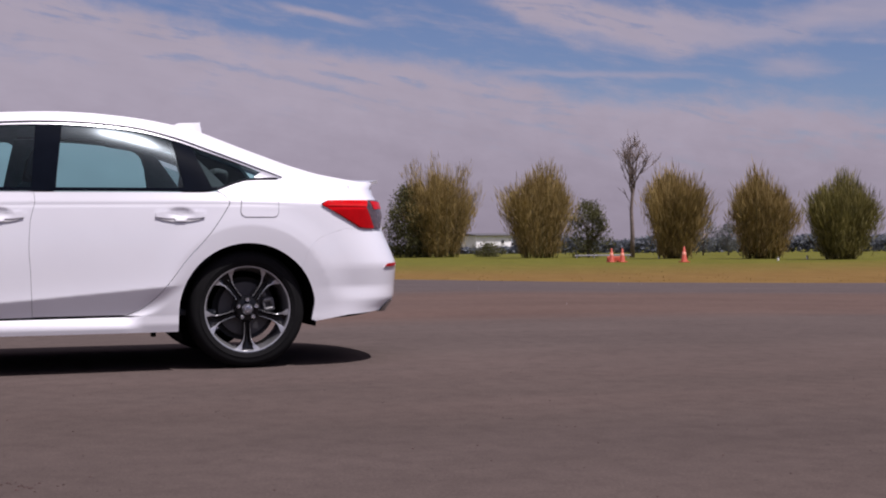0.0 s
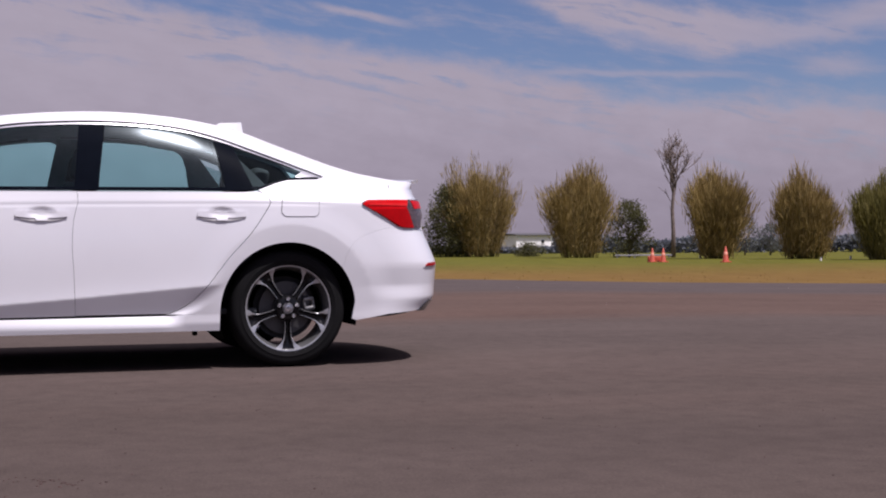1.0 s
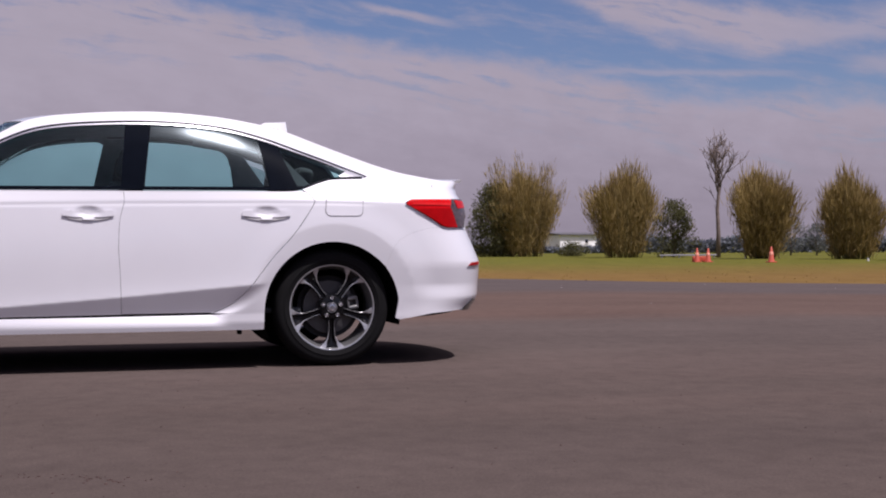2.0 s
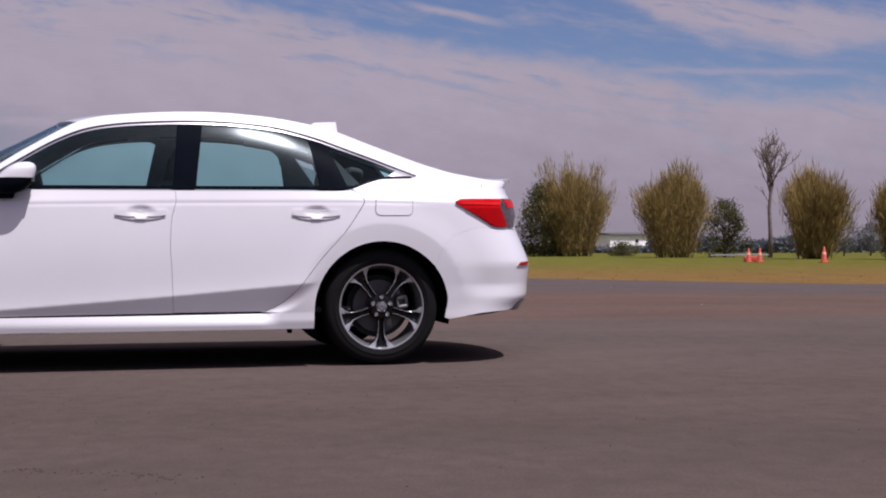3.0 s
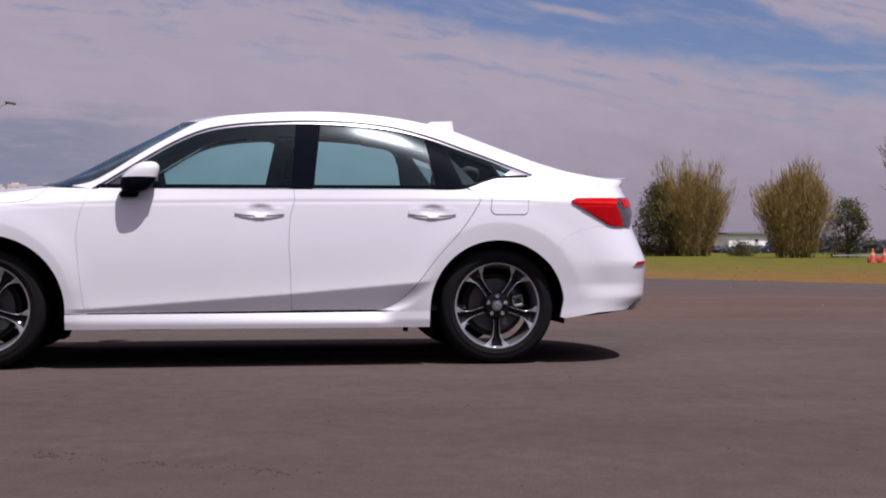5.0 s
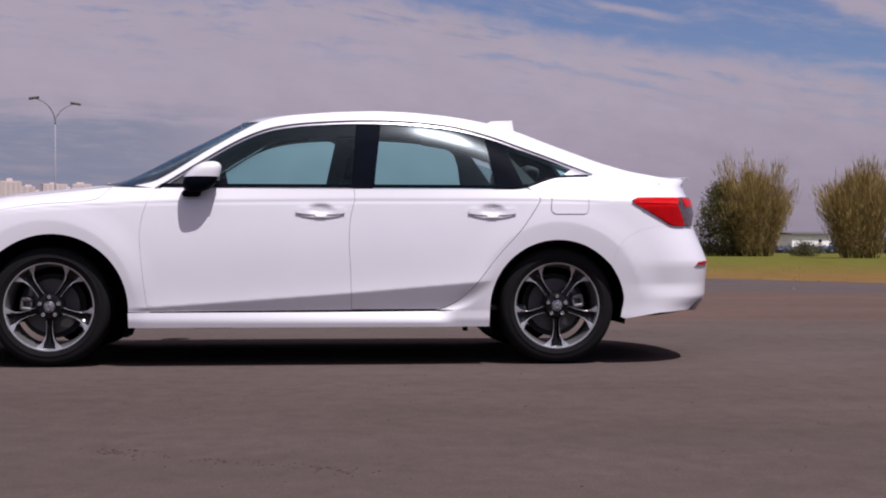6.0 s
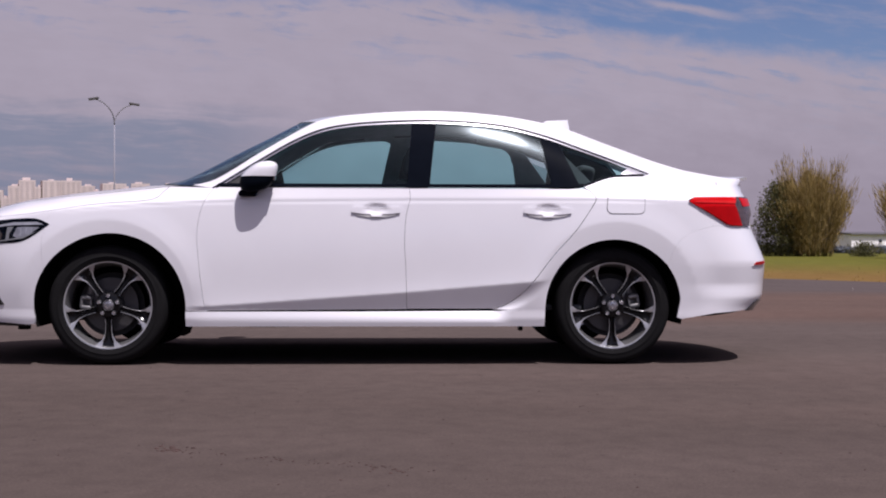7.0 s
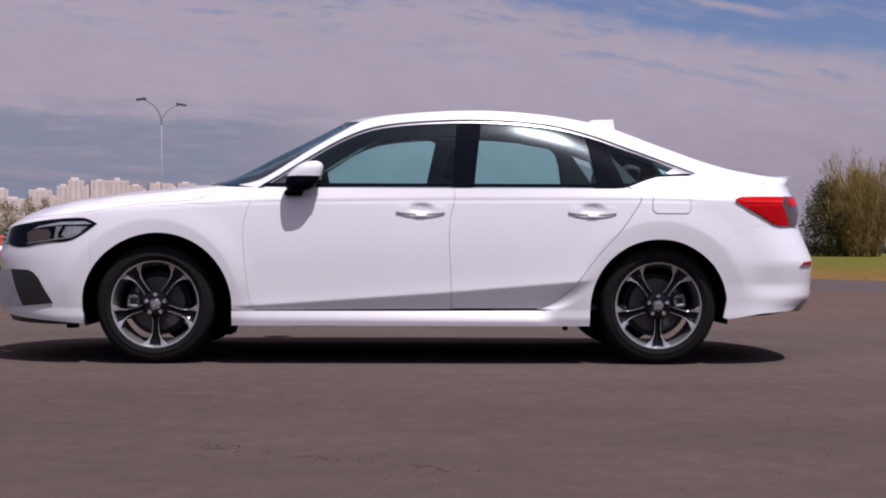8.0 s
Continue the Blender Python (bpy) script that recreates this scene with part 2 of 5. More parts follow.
def paint_material():
    m, n, l, b = material("white_pearl_paint")
    v = mapped(n, l)
    l.new(ramp(n, l, noise_tex(n, l, v, 2.2, 4.0), (0.3, (0.712, 0.707, 0.744)), (0.7, (0.741, 0.738, 0.773))), b.inputs["Base Color"])
    b.inputs["Roughness"].default_value = 0.42
    b.inputs["Coat Weight"].default_value = 0.9
    b.inputs["Coat Roughness"].default_value = 0.06
    bump(n, l, b, noise_tex(n, l, v, 900, 2.0), 0.04, 0.0004)
    return m


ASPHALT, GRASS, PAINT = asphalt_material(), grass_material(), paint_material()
GLOSS_BLACK = plain("gloss_black_trim", (0.012, 0.012, 0.014), 0.12, coat=0.4)
BLACK = plain("black_plastic", (0.014, 0.014, 0.015), 0.55, grain=0.0004)
SOOT = plain("wheel_house_felt", (0.006, 0.006, 0.006), 0.95, spec=0.1)
RUBBER = plain("tyre_rubber", (0.0088, 0.0086, 0.0092), 0.85, spec=0.12, grain=0.0004)
CHROME = plain("satin_chrome", (0.70, 0.70, 0.72), 0.26, 1.0, vary=0.04)
ALLOY = plain("machined_alloy", (0.46, 0.465, 0.48), 0.30, 0.62, vary=0.10, scale=40)
GUNMETAL = plain("dark_wheel_paint", (0.007, 0.007, 0.008), 0.22, 0.0, spec=0.25)
DISC = plain("brake_steel", (0.085, 0.083, 0.084), 0.45, 0.8)
CABIN = plain("dark_cabin_cloth", (0.070, 0.076, 0.082), 0.9, spec=0.2)
CAP = plain("dark_hub_cap_metal", (0.30, 0.30, 0.32), 0.3, 0.9, vary=0.5, scale=60)
RIB = plain("grey_lamp_rib", (0.34, 0.34, 0.35), 0.35, 0.3)
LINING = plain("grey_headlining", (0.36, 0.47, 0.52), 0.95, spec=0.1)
LINING_SHADED = plain("shaded_lining_grey", (0.17, 0.21, 0.235), 0.95, spec=0.1)
SILVER = plain("silver_lamp_bowl", (0.42, 0.43, 0.46), 0.2, 1.0)
REDLENS = plain("red_lamp_lens", (0.50, 0.005, 0.007), 0.3, vary=0.10, scale=26, spec=0.05)
SMOKE = plain("smoked_clear_lens", (0.075, 0.050, 0.056), 0.25, coat=0.05, vary=0.45, scale=34, spec=0.2)
WINDOW = glass("tinted_window_glass", (0.68, 0.96, 0.95), 0.20, 0.48)
DIM_GLASS = glass("dim_quarter_glass", (0.50, 0.66, 0.66), 0.03, 0.2)
SCREEN = glass("windscreen_glass", (0.66, 0.83, 0.82), 0.12, 0.60)
PILLAR = plain("dull_black_pillar", (0.0045, 0.006, 0.010), 0.30, spec=0.006)
BARREL = plain("wheel_barrel_metal", (0.25, 0.25, 0.255), 0.36, 0.7)
CALIPER = plain("grey_cast_caliper", (0.17, 0.17, 0.172), 0.45, 0.5)
SLOT = plain("pale_slot", (0.55, 0.50, 0.51), 0.6)
DEEP_RED = plain("deep_red_lens", (0.33, 0.003, 0.004), 0.3, vary=0.16, scale=26, spec=0.05)
BRIGHT_RED = plain("bright_red_guide", (0.64, 0.020, 0.020), 0.3, coat=0.05, vary=0.1, scale=26, spec=0.1)
HANDLE_SHADE = plain("grey_handle_shade", (0.50, 0.49, 0.50), 0.7)
FLAP_GAP = plain("dark_flap_seal", (0.045, 0.044, 0.047), 0.8, spec=0.1)
LAMP_PALE = plain("pale_lamp_strip", (0.50, 0.50, 0.56), 0.3, 0.2, vary=0.2, scale=40)
FIN_GREY = plain("grey_vent_fin", (0.46, 0.455, 0.48), 0.5)
BOWL = plain("dull_lamp_bowl", (0.36, 0.36, 0.41), 0.35, 0.3, vary=0.25, scale=40)
BOWL_DARK = plain("dark_lamp_bowl", (0.11, 0.085, 0.075), 0.3, 0.2, vary=0.3, scale=18)
CLEAR = glass("clear_lamp_cover", (0.92, 0.93, 0.95), 0.03, 0.18)
ORANGE = plain("orange_cone_plastic", (0.48, 0.078, 0.042), 0.5)
PALE_ORANGE = plain("faded_orange_sleeve", (0.62, 0.22, 0.15), 0.5)
WHITE = plain("white_wall_paint", (0.72, 0.70, 0.69), 0.7)
BRIGHT_WALL = plain("bright_white_wall", (0.86, 0.85, 0.85), 0.7, scale=0.6)
SOIL = plain("reddish_soil_crumbs", (0.060, 0.035, 0.030), 0.9, vary=0.4, scale=9)
GREYROOF = plain("grey_sheet_roof", (0.09, 0.085, 0.09), 0.6)
STEEL = plain("galvanised_steel", (0.11, 0.11, 0.12), 0.6, 0.2)
PALE_STEEL = plain("sky_toned_pale_steel", (0.262, 0.256, 0.298), 0.7, 0.0)
BARK = plain("grey_bark", (0.17, 0.13, 0.115), 0.9, vary=0.35, scale=5)
CULM = plain("bamboo_culm", (0.10, 0.085, 0.035), 0.55, vary=0.3, scale=2)
BAMBOO = leaf_material("bamboo_leaf", (0.22, 0.160, 0.058), (0.34, 0.246, 0.090), (0.42, 0.31, 0.135), 0.26)
BAMBOO_GREEN = leaf_material("green_bamboo_leaf", (0.12, 0.112, 0.036), (0.24, 0.21, 0.066), (0.34, 0.29, 0.11), 0.26)
DARKLEAF = leaf_material("dark_tree_leaf", (0.050, 0.054, 0.024), (0.145, 0.140, 0.058))
FARLEAF = leaf_material("far_hedge_leaf", (0.105, 0.115, 0.11), (0.185, 0.195, 0.175))
# haze over the far hedge is put into its pale blue-grey leaves
HEDGELEAF = leaf_material("hazed_hedge_leaf", (0.13, 0.145, 0.175), (0.24, 0.26, 0.29))
# the towers' haze is in these colours: pale walls, windows close to them
CITY = plain("hazed_tower_render", (0.60, 0.51, 0.50), 0.9, vary=0.1, scale=0.05)
CITY_DARK = plain("hazed_tower_window", (0.50, 0.435, 0.44), 0.8)

# ---- ground ----
def ground_z(x):
    q = max(0.0, x - 6) ** 2 / (max(0.0, x - 6) + 3)
    return -0.30 * (1 - math.exp(-q / 7))


def ground_sheet(name, xs, ys, lift, mat, label, category, far_edge=None):
    bm = bmesh.new()
    rows = []
    for y in ys:
        row = []
        for x in xs:
            yy = far_edge(x) if far_edge and y == ys[-1] else y
            row.append(bm.verts.new((x, yy, ground_z(x) + lift)))
        rows.append(row)
    for a, b in zip(rows, rows[1:]):
        for i in range(len(xs) - 1):
            bm.faces.new((a[i], a[i + 1], b[i + 1], b[i]))
    me = bpy.data.meshes.new(name)
    bm.to_mesh(me)
    bm.free()
    me.materials.append(mat)
    me.shade_smooth()
    return tagged(new(name, me), label, category, kind="structure")


XS = [-3000, -1000, -300, -100, -40, -20] + [x for x in range(-10, 61, 1)] + [70, 90, 130, 300, 1000, 3000]
ground_sheet("ground", XS, [-3000, -500, -60, 0, 20, 40, 80, 160, 400, 1200, 4000], -0.05, GRASS, "flat dry grass and straw-coloured verge", "grass")
AX = [-160, -100, -60, -30] + [0.5 * k for k in range(-40, 121)] + [70, 90, 120, 160]


def kerb_line(x):
    return 19.4 - 0.19 * (min(max(x, 5.0), 26.0) - 8.6) + 0.35 * noise.noise(Vector((x * 0.35, 0, 0))) + 0.12 * noise.noise(Vector((x * 1.7, 5, 0)))


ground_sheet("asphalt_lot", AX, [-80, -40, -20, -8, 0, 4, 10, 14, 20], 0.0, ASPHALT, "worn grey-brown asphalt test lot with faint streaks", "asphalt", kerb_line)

# ---- the car's outer skin, as a surface over (s, z): s runs along the flank and on round the corners ----
F0, R0, HALF = -1.30, 1.50, 0.90
HUB_X, HUB_Z, ARCH = 1.3675, 0.318, 0.378


def table(v, pairs):
    xs, ys = zip(*pairs)
    return np.interp(v, xs, ys)


SMOOTHED = {}


def smooth(v, key, pairs, width):
    """A table rounded off over the given width."""
    if key not in SMOOTHED:
        xs, ys = zip(*pairs)
        grid = np.linspace(xs[0] - 4 * width, xs[-1] + 4 * width, 3000)
        step = grid[1] - grid[0]
        k = np.arange(-int(3 * width / step), int(3 * width / step) + 1) * step
        g = np.exp(-0.5 * (k / width) ** 2)
        lo, hi = (ys[1] - ys[0]) / (xs[1] - xs[0]), (ys[-1] - ys[-2]) / (xs[-1] - xs[-2])
        pad = 2 * len(k)
        big = np.concatenate([grid[0] - step * np.arange(pad, 0, -1), grid, grid[-1] + step * np.arange(1, pad + 1)])
        raw = np.interp(big, xs, ys) + lo * np.minimum(big - xs[0], 0) + hi * np.maximum(big - xs[-1], 0)
        out = np.convolve(raw, g / g.sum(), "same")[pad:-pad]
        SMOOTHED[key] = (grid, out)
    return np.interp(v, *SMOOTHED[key])


def ease(v, lo, hi):
    u = np.clip((v - lo) / (hi - lo), 0, 1)
    return u * u * (3 - 2 * u)


def plan_curve(length, n, m):
    """Plan of a rounded corner by arc length: from the flank to the middle of the car."""
    a = np.linspace(0, 1, 1200) ** 2
    x = np.concatenate([a * 0.999, 0.999 + 0.001 * np.linspace(0, 1, 40)])
    x = np.unique(x)
    y = (1 - x ** n) ** (1 / m)
    arc = np.concatenate([[0], np.cumsum(np.hypot(np.diff(x) * length, np.diff(y) * HALF))])
    return arc, x, y


F_ARC, F_X, F_Y = plan_curve(1.06, 4.2, 1.9)
R_ARC, R_X, R_Y = plan_curve(0.87, 4.6, 2.2)
S_FRONT, S_REAR = F0 - F_ARC[-1], R0 + R_ARC[-1]


def nose_x(z):
    return smooth(z, "nose", [(0.20, -2.325), (0.28, -2.372), (0.40, -2.384), (0.58, -2.38), (0.68, -2.355), (0.76, -2.325), (0.83, -2.23), (0.95, -2.0)], 0.02)


def tail_x(z):
    return smooth(z, "tail", [(0.20, 2.25), (0.30, 2.295), (0.36, 2.350), (0.45, 2.356), (0.56, 2.364), (0.62, 2.338), (0.75, 2.276), (0.85, 2.264), (0.93, 2.242), (0.97, 2.222), (1.000, 2.216), (1.022, 2.272), (1.04, 2.285)], 0.010)


RAIL = [(-2.38, 0.67), (-2.32, 0.752), (-2.24, 0.794), (-2.1, 0.832), (-1.97, 0.856), (-1.85, 0.878), (-1.73, 0.889), (-1.59, 0.909), (-1.44, 0.922),
        (-1.23, 0.944), (-1.04, 0.966), (-0.93, 0.968), (-0.82, 0.99), (-0.72, 1.048), (-0.56, 1.155), (-0.4, 1.252), (-0.262, 1.33), (-0.18, 1.351),
        (-0.105, 1.363), (0.085, 1.38), (0.243, 1.388), (0.4, 1.391), (0.56, 1.386), (0.75, 1.371), (0.876, 1.355), (1.023, 1.33), (1.157, 1.298),
        (1.249, 1.267), (1.341, 1.235), (1.492, 1.179), (1.643, 1.119), (1.793, 1.07), (1.946, 1.042), (2.053, 1.027), (2.15, 1.03), (2.4, 1.03)]


def rail_z(x):
    return smooth(x, "rail", RAIL, 0.03)


def rail_y(x):
    return smooth(x, "rail_y", [(-2.35, 0.50), (-2.1, 0.62), (-1.9, 0.68), (-1.4, 0.715), (-1.0, 0.735), (-0.82, 0.765), (-0.5, 0.70), (-0.26, 0.650), (0.0, 0.665),
                     (0.3, 0.675), (0.57, 0.672), (0.87, 0.648), (1.17, 0.585), (1.34, 0.540), (1.5, 0.560), (1.8, 0.660), (2.05, 0.71), (2.3, 0.66)], 0.06)


def crease_z(x):
    return smooth(x, "crease", [(-0.95, 0.312), (-0.84, 0.318), (-0.55, 0.338), (0.23, 0.394), (0.94, 0.454), (1.2, 0.48)], 0.05)


def shoulder_z(x):
    return smooth(x, "shoulder", [(-2.3, 0.72), (-2.0, 0.78), (-1.75, 0.815), (-1.43, 0.852), (-1.1, 0.872), (-0.8, 0.884), (0.24, 0.897), (1.25, 0.903), (1.8, 0.895), (2.4, 0.90)], 0.06)


def flank(x, z):
    """Half width of the body at x and z, before the ends are rounded off."""
    zs, zr = shoulder_z(x), rail_z(x)
    # door skin from the crease to the shoulder
    v = np.clip((z - 0.30) / (zs - 0.30), 0, 1)
    y = 0.884 + 0.018 * np.sin(np.pi * np.clip(v * 0.98, 0, 1)) ** 0.9
    # undercut below the crease, between the wheels
    edge = np.interp(z, [0.3, 0.3079, 0.322, 0.3425, 0.371, 0.395, 0.4232, 0.457, 0.4812, 0.5082, 0.5369, 0.5659, 0.594, 0.6167],
                     [0.7, 0.7278, 0.765, 0.8014, 0.84, 0.8662, 0.8933, 0.923, 0.9426, 0.9634, 0.985, 1.0073, 1.03, 1.0498])
    g = ease(x, -1.00, -0.84) * (1 - ease(x, edge - 0.01, edge + 0.11))
    zc = crease_z(x)
    deep = 0.29 * g * np.maximum(zc - np.maximum(z, 0.2925), 0)
    y = y - deep + 0.013 * g * np.exp(-np.maximum(z - zc, 0) / 0.085)
    # sill stands out again
    y = y + deep * np.clip((0.2925 - z) / 0.055, 0, 1) ** 0.7
    y = y - 0.012 * np.clip((0.252 - z) / 0.05, 0, 1)
    # rounded lips over the wheels
    for hx in (-HUB_X, HUB_X):
        r = np.hypot(x - hx, (z - HUB_Z))
        up = ease(z, HUB_Z - 0.05, HUB_Z + 0.14)
        d = r - 0.462
        ridge = np.sqrt(d * d + 0.004 ** 2) - 0.004
        y = y + up * (0.007 - np.where(d > 0, 0.055, 0.095) * ridge * (1 - 0.5 * ease(r, 0.50, 0.60))) * (1 - ease(r, 0.50, 0.60))
    # shallow bowls behind the door handles
    for hx in (0.070, 0.997):
        r = np.hypot((x - hx) / 0.085, (z - 0.838) / 0.040)
        y = y - 0.012 * (1 - ease(r, 0.25, 1.0))
    # a soft ledge along the rear bumper
    scoop = np.clip((0.548 - z) / 0.205, 0, 1)
    y = y - 0.013 * ease(x, 1.66, 2.0) * np.where(scoop < 0.5, scoop / 0.5, 1 - ease(scoop, 0.5, 1.0)) + 0.010 * ease(x, 1.66, 1.9) * (1 - ease(z, 0.27, 0.36))
    # a fine hollow under the shoulder line
    y = y - 0.0026 * np.exp(-((z - zs + 0.011) / 0.008) ** 2) * ease(x, -1.9, -1.2) * (1 - ease(x, 1.45, 1.7))
    # above the shoulder: bonnet side, glass house, boot side
    y_top = 0.884 + 0.018 * math.sin(math.pi * 0.98) ** 0.9
    soft = 0.003 * np.log1p(np.exp(np.clip((z - zs) / 0.003, -30, 30)))
    soft = np.where(z - zs > 0.06, z - zs, soft)
    t = np.clip(soft / np.maximum(zr - zs, 0.02), 0, 1.05)
    house = ease(x, -0.95, -0.70) * (1 - ease(x, 1.35, 1.75))
    lean = (0.62 * t + 0.38 * t ** 4) * house + (0.45 * t + 0.55 * t ** 2.2) * (1 - house)
    y = y - (y_top - rail_y(x)) * lean
    return y


def skin(s, z, lift=0.0):
    """Points (x, y, z) of the near flank (y < 0); lift sets them proud of it."""
    s, z = np.asarray(s, float), np.asarray(z, float)
    k = -1.3 - nose_x(z)
    x = np.where(s < F0, F0 - np.interp(F0 - s, F_ARC, F_X) * k, np.where(s > R0, R0 + np.interp(s - R0, R_ARC, R_X) * (tail_x(z) - R0), s))
    w = np.where(s < F0, np.interp(F0 - s, F_ARC, F_Y), np.where(s > R0, np.interp(s - R0, R_ARC, R_Y), 1.0))
    y = -flank(x, z) * w
    p = np.stack([x, y, z + 0 * s], -1)
    if lift:
        p = p + lift * skin_normal(s, z)
    return p


def skin_normal(s, z):
    e = 0.006
    a = skin(s + e, z) - skin(s - e, z)
    b = skin(s, z + e) - skin(s, z - e)
    n = np.cross(a, b)
    return n / np.maximum(np.linalg.norm(n, axis=-1, keepdims=True), 1e-9)
from mathutils.geometry import delaunay_2d_cdt

# ---- building helpers ----
def mesh_of(bm, name, mat, smooth=True, angle=None):
    me = bpy.data.meshes.new(name)
    bmesh.ops.recalc_face_normals(bm, faces=bm.faces[:])
    bm.to_mesh(me)
    bm.free()
    for m in (mat if isinstance(mat, (list, tuple)) else [mat]):
        me.materials.append(m)
    if smooth:
        me.shade_smooth()
        if angle:
            me.set_sharp_from_angle(angle=radians(angle))
    return me


def part(name, bm, mat, parent, label="", smooth=True, angle=None):
    """One mesh object under a thing or part."""
    me = bm if isinstance(bm, bpy.types.Mesh) else mesh_of(bm, name, mat, smooth, angle)
    ob = new(name, me)
    ob.parent = parent
    return tagged(ob, label) if label else ob


def thing(name, label, category, at=(0, 0, 0), group="", kind=""):
    ob = new(name)
    ob.location = at
    return tagged(ob, label, category, group, kind)


def box(lo, hi, bevel=0.0, seg=2):
    bm = bmesh.new()
    c = [(a + b) / 2 for a, b in zip(lo, hi)]
    d = [abs(b - a) for a, b in zip(lo, hi)]
    bmesh.ops.create_cube(bm, size=1, matrix=Matrix.Translation(c) @ Matrix.Diagonal((*d, 1)))
    if bevel:
        bmesh.ops.bevel(bm, geom=bm.edges[:], offset=bevel, segments=seg, affect="EDGES", profile=0.6)
    return bm


def join(*bms):
    out = bmesh.new()
    for b in bms:
        me = bpy.data.meshes.new("tmp")
        b.to_mesh(me)
        b.free()
        out.from_mesh(me)
        bpy.data.meshes.remove(me)
    return out


def lathe(profile, steps=72, axis="Y"):
    """Turn a profile of (radius, along) about an axis."""
    bm = bmesh.new()
    rings = []
    for i in range(steps):
        a = 2 * math.pi * i / steps
        rings.append([bm.verts.new((r * math.cos(a), h, r * math.sin(a)) if axis == "Y" else (r * math.cos(a), r * math.sin(a), h)) for r, h in profile])
    for i in range(steps):
        p, q = rings[i], rings[(i + 1) % steps]
        for j in range(len(profile) - 1):
            bm.faces.new((p[j], p[j + 1], q[j + 1], q[j]))
    bmesh.ops.remove_doubles(bm, verts=bm.verts[:], dist=1e-6)
    return bm


def tube(points, radii, sides=8):
    """A round bar along points, closed at its ends."""
    bm = bmesh.new()
    rings = []
    pts = [Vector(p) for p in points]
    for i, p in enumerate(pts):
        d = (pts[min(i + 1, len(pts) - 1)] - pts[max(i - 1, 0)]).normalized()
        u = d.orthogonal().normalized() if abs(d.z) > 0.9 else d.cross(Vector((0, 0, 1))).normalized()
        w = d.cross(u)
        r = radii[i] if isinstance(radii, (list, tuple)) else radii
        rings.append([bm.verts.new(p + (u * math.cos(k * 2 * math.pi / sides) + w * math.sin(k * 2 * math.pi / sides)) * r) for k in range(sides)])
    for a, b in zip(rings, rings[1:]):
        for k in range(sides):
            bm.faces.new((a[k], a[(k + 1) % sides], b[(k + 1) % sides], b[k]))
    bm.faces.new(rings[0]), bm.faces.new(rings[-1])
    return bm


def spline(points, step=0.03):
    """A smooth line through points (Catmull-Rom)."""
    p = [np.array(q, float) for q in points]
    out = []
    for i in range(len(p) - 1):
        a, b, c, d = p[max(i - 1, 0)], p[i], p[i + 1], p[min(i + 2, len(p) - 1)]
        k = max(2, int(np.linalg.norm(c - b) / step))
        for j in range(k):
            t = j / k
            out.append(0.5 * (2 * b + (c - a) * t + (2 * a - 5 * b + 4 * c - d) * t * t + (3 * b - a - 3 * c + d) * t ** 3))
    out.append(p[-1])
    return [tuple(q) for q in out]


def shrink(poly, d):
    """Move an outline inwards by d."""
    p = np.array([q for i, q in enumerate(poly) if np.hypot(*(np.array(q) - poly[i - 1])) > 1e-4])
    e = np.roll(p, -1, 0) - p
    e = e / np.linalg.norm(e, axis=1, keepdims=True)
    area = np.sum(p[:, 0] * np.roll(p[:, 1], -1) - p[:, 1] * np.roll(p[:, 0], -1))
    n = np.stack([-e[:, 1], e[:, 0]], 1) * np.sign(area)
    m = n + np.roll(n, 1, 0)
    m = m / np.maximum((m * m).sum(1, keepdims=True) / 2, 0.35)
    return [tuple(q) for q in p + m * d]


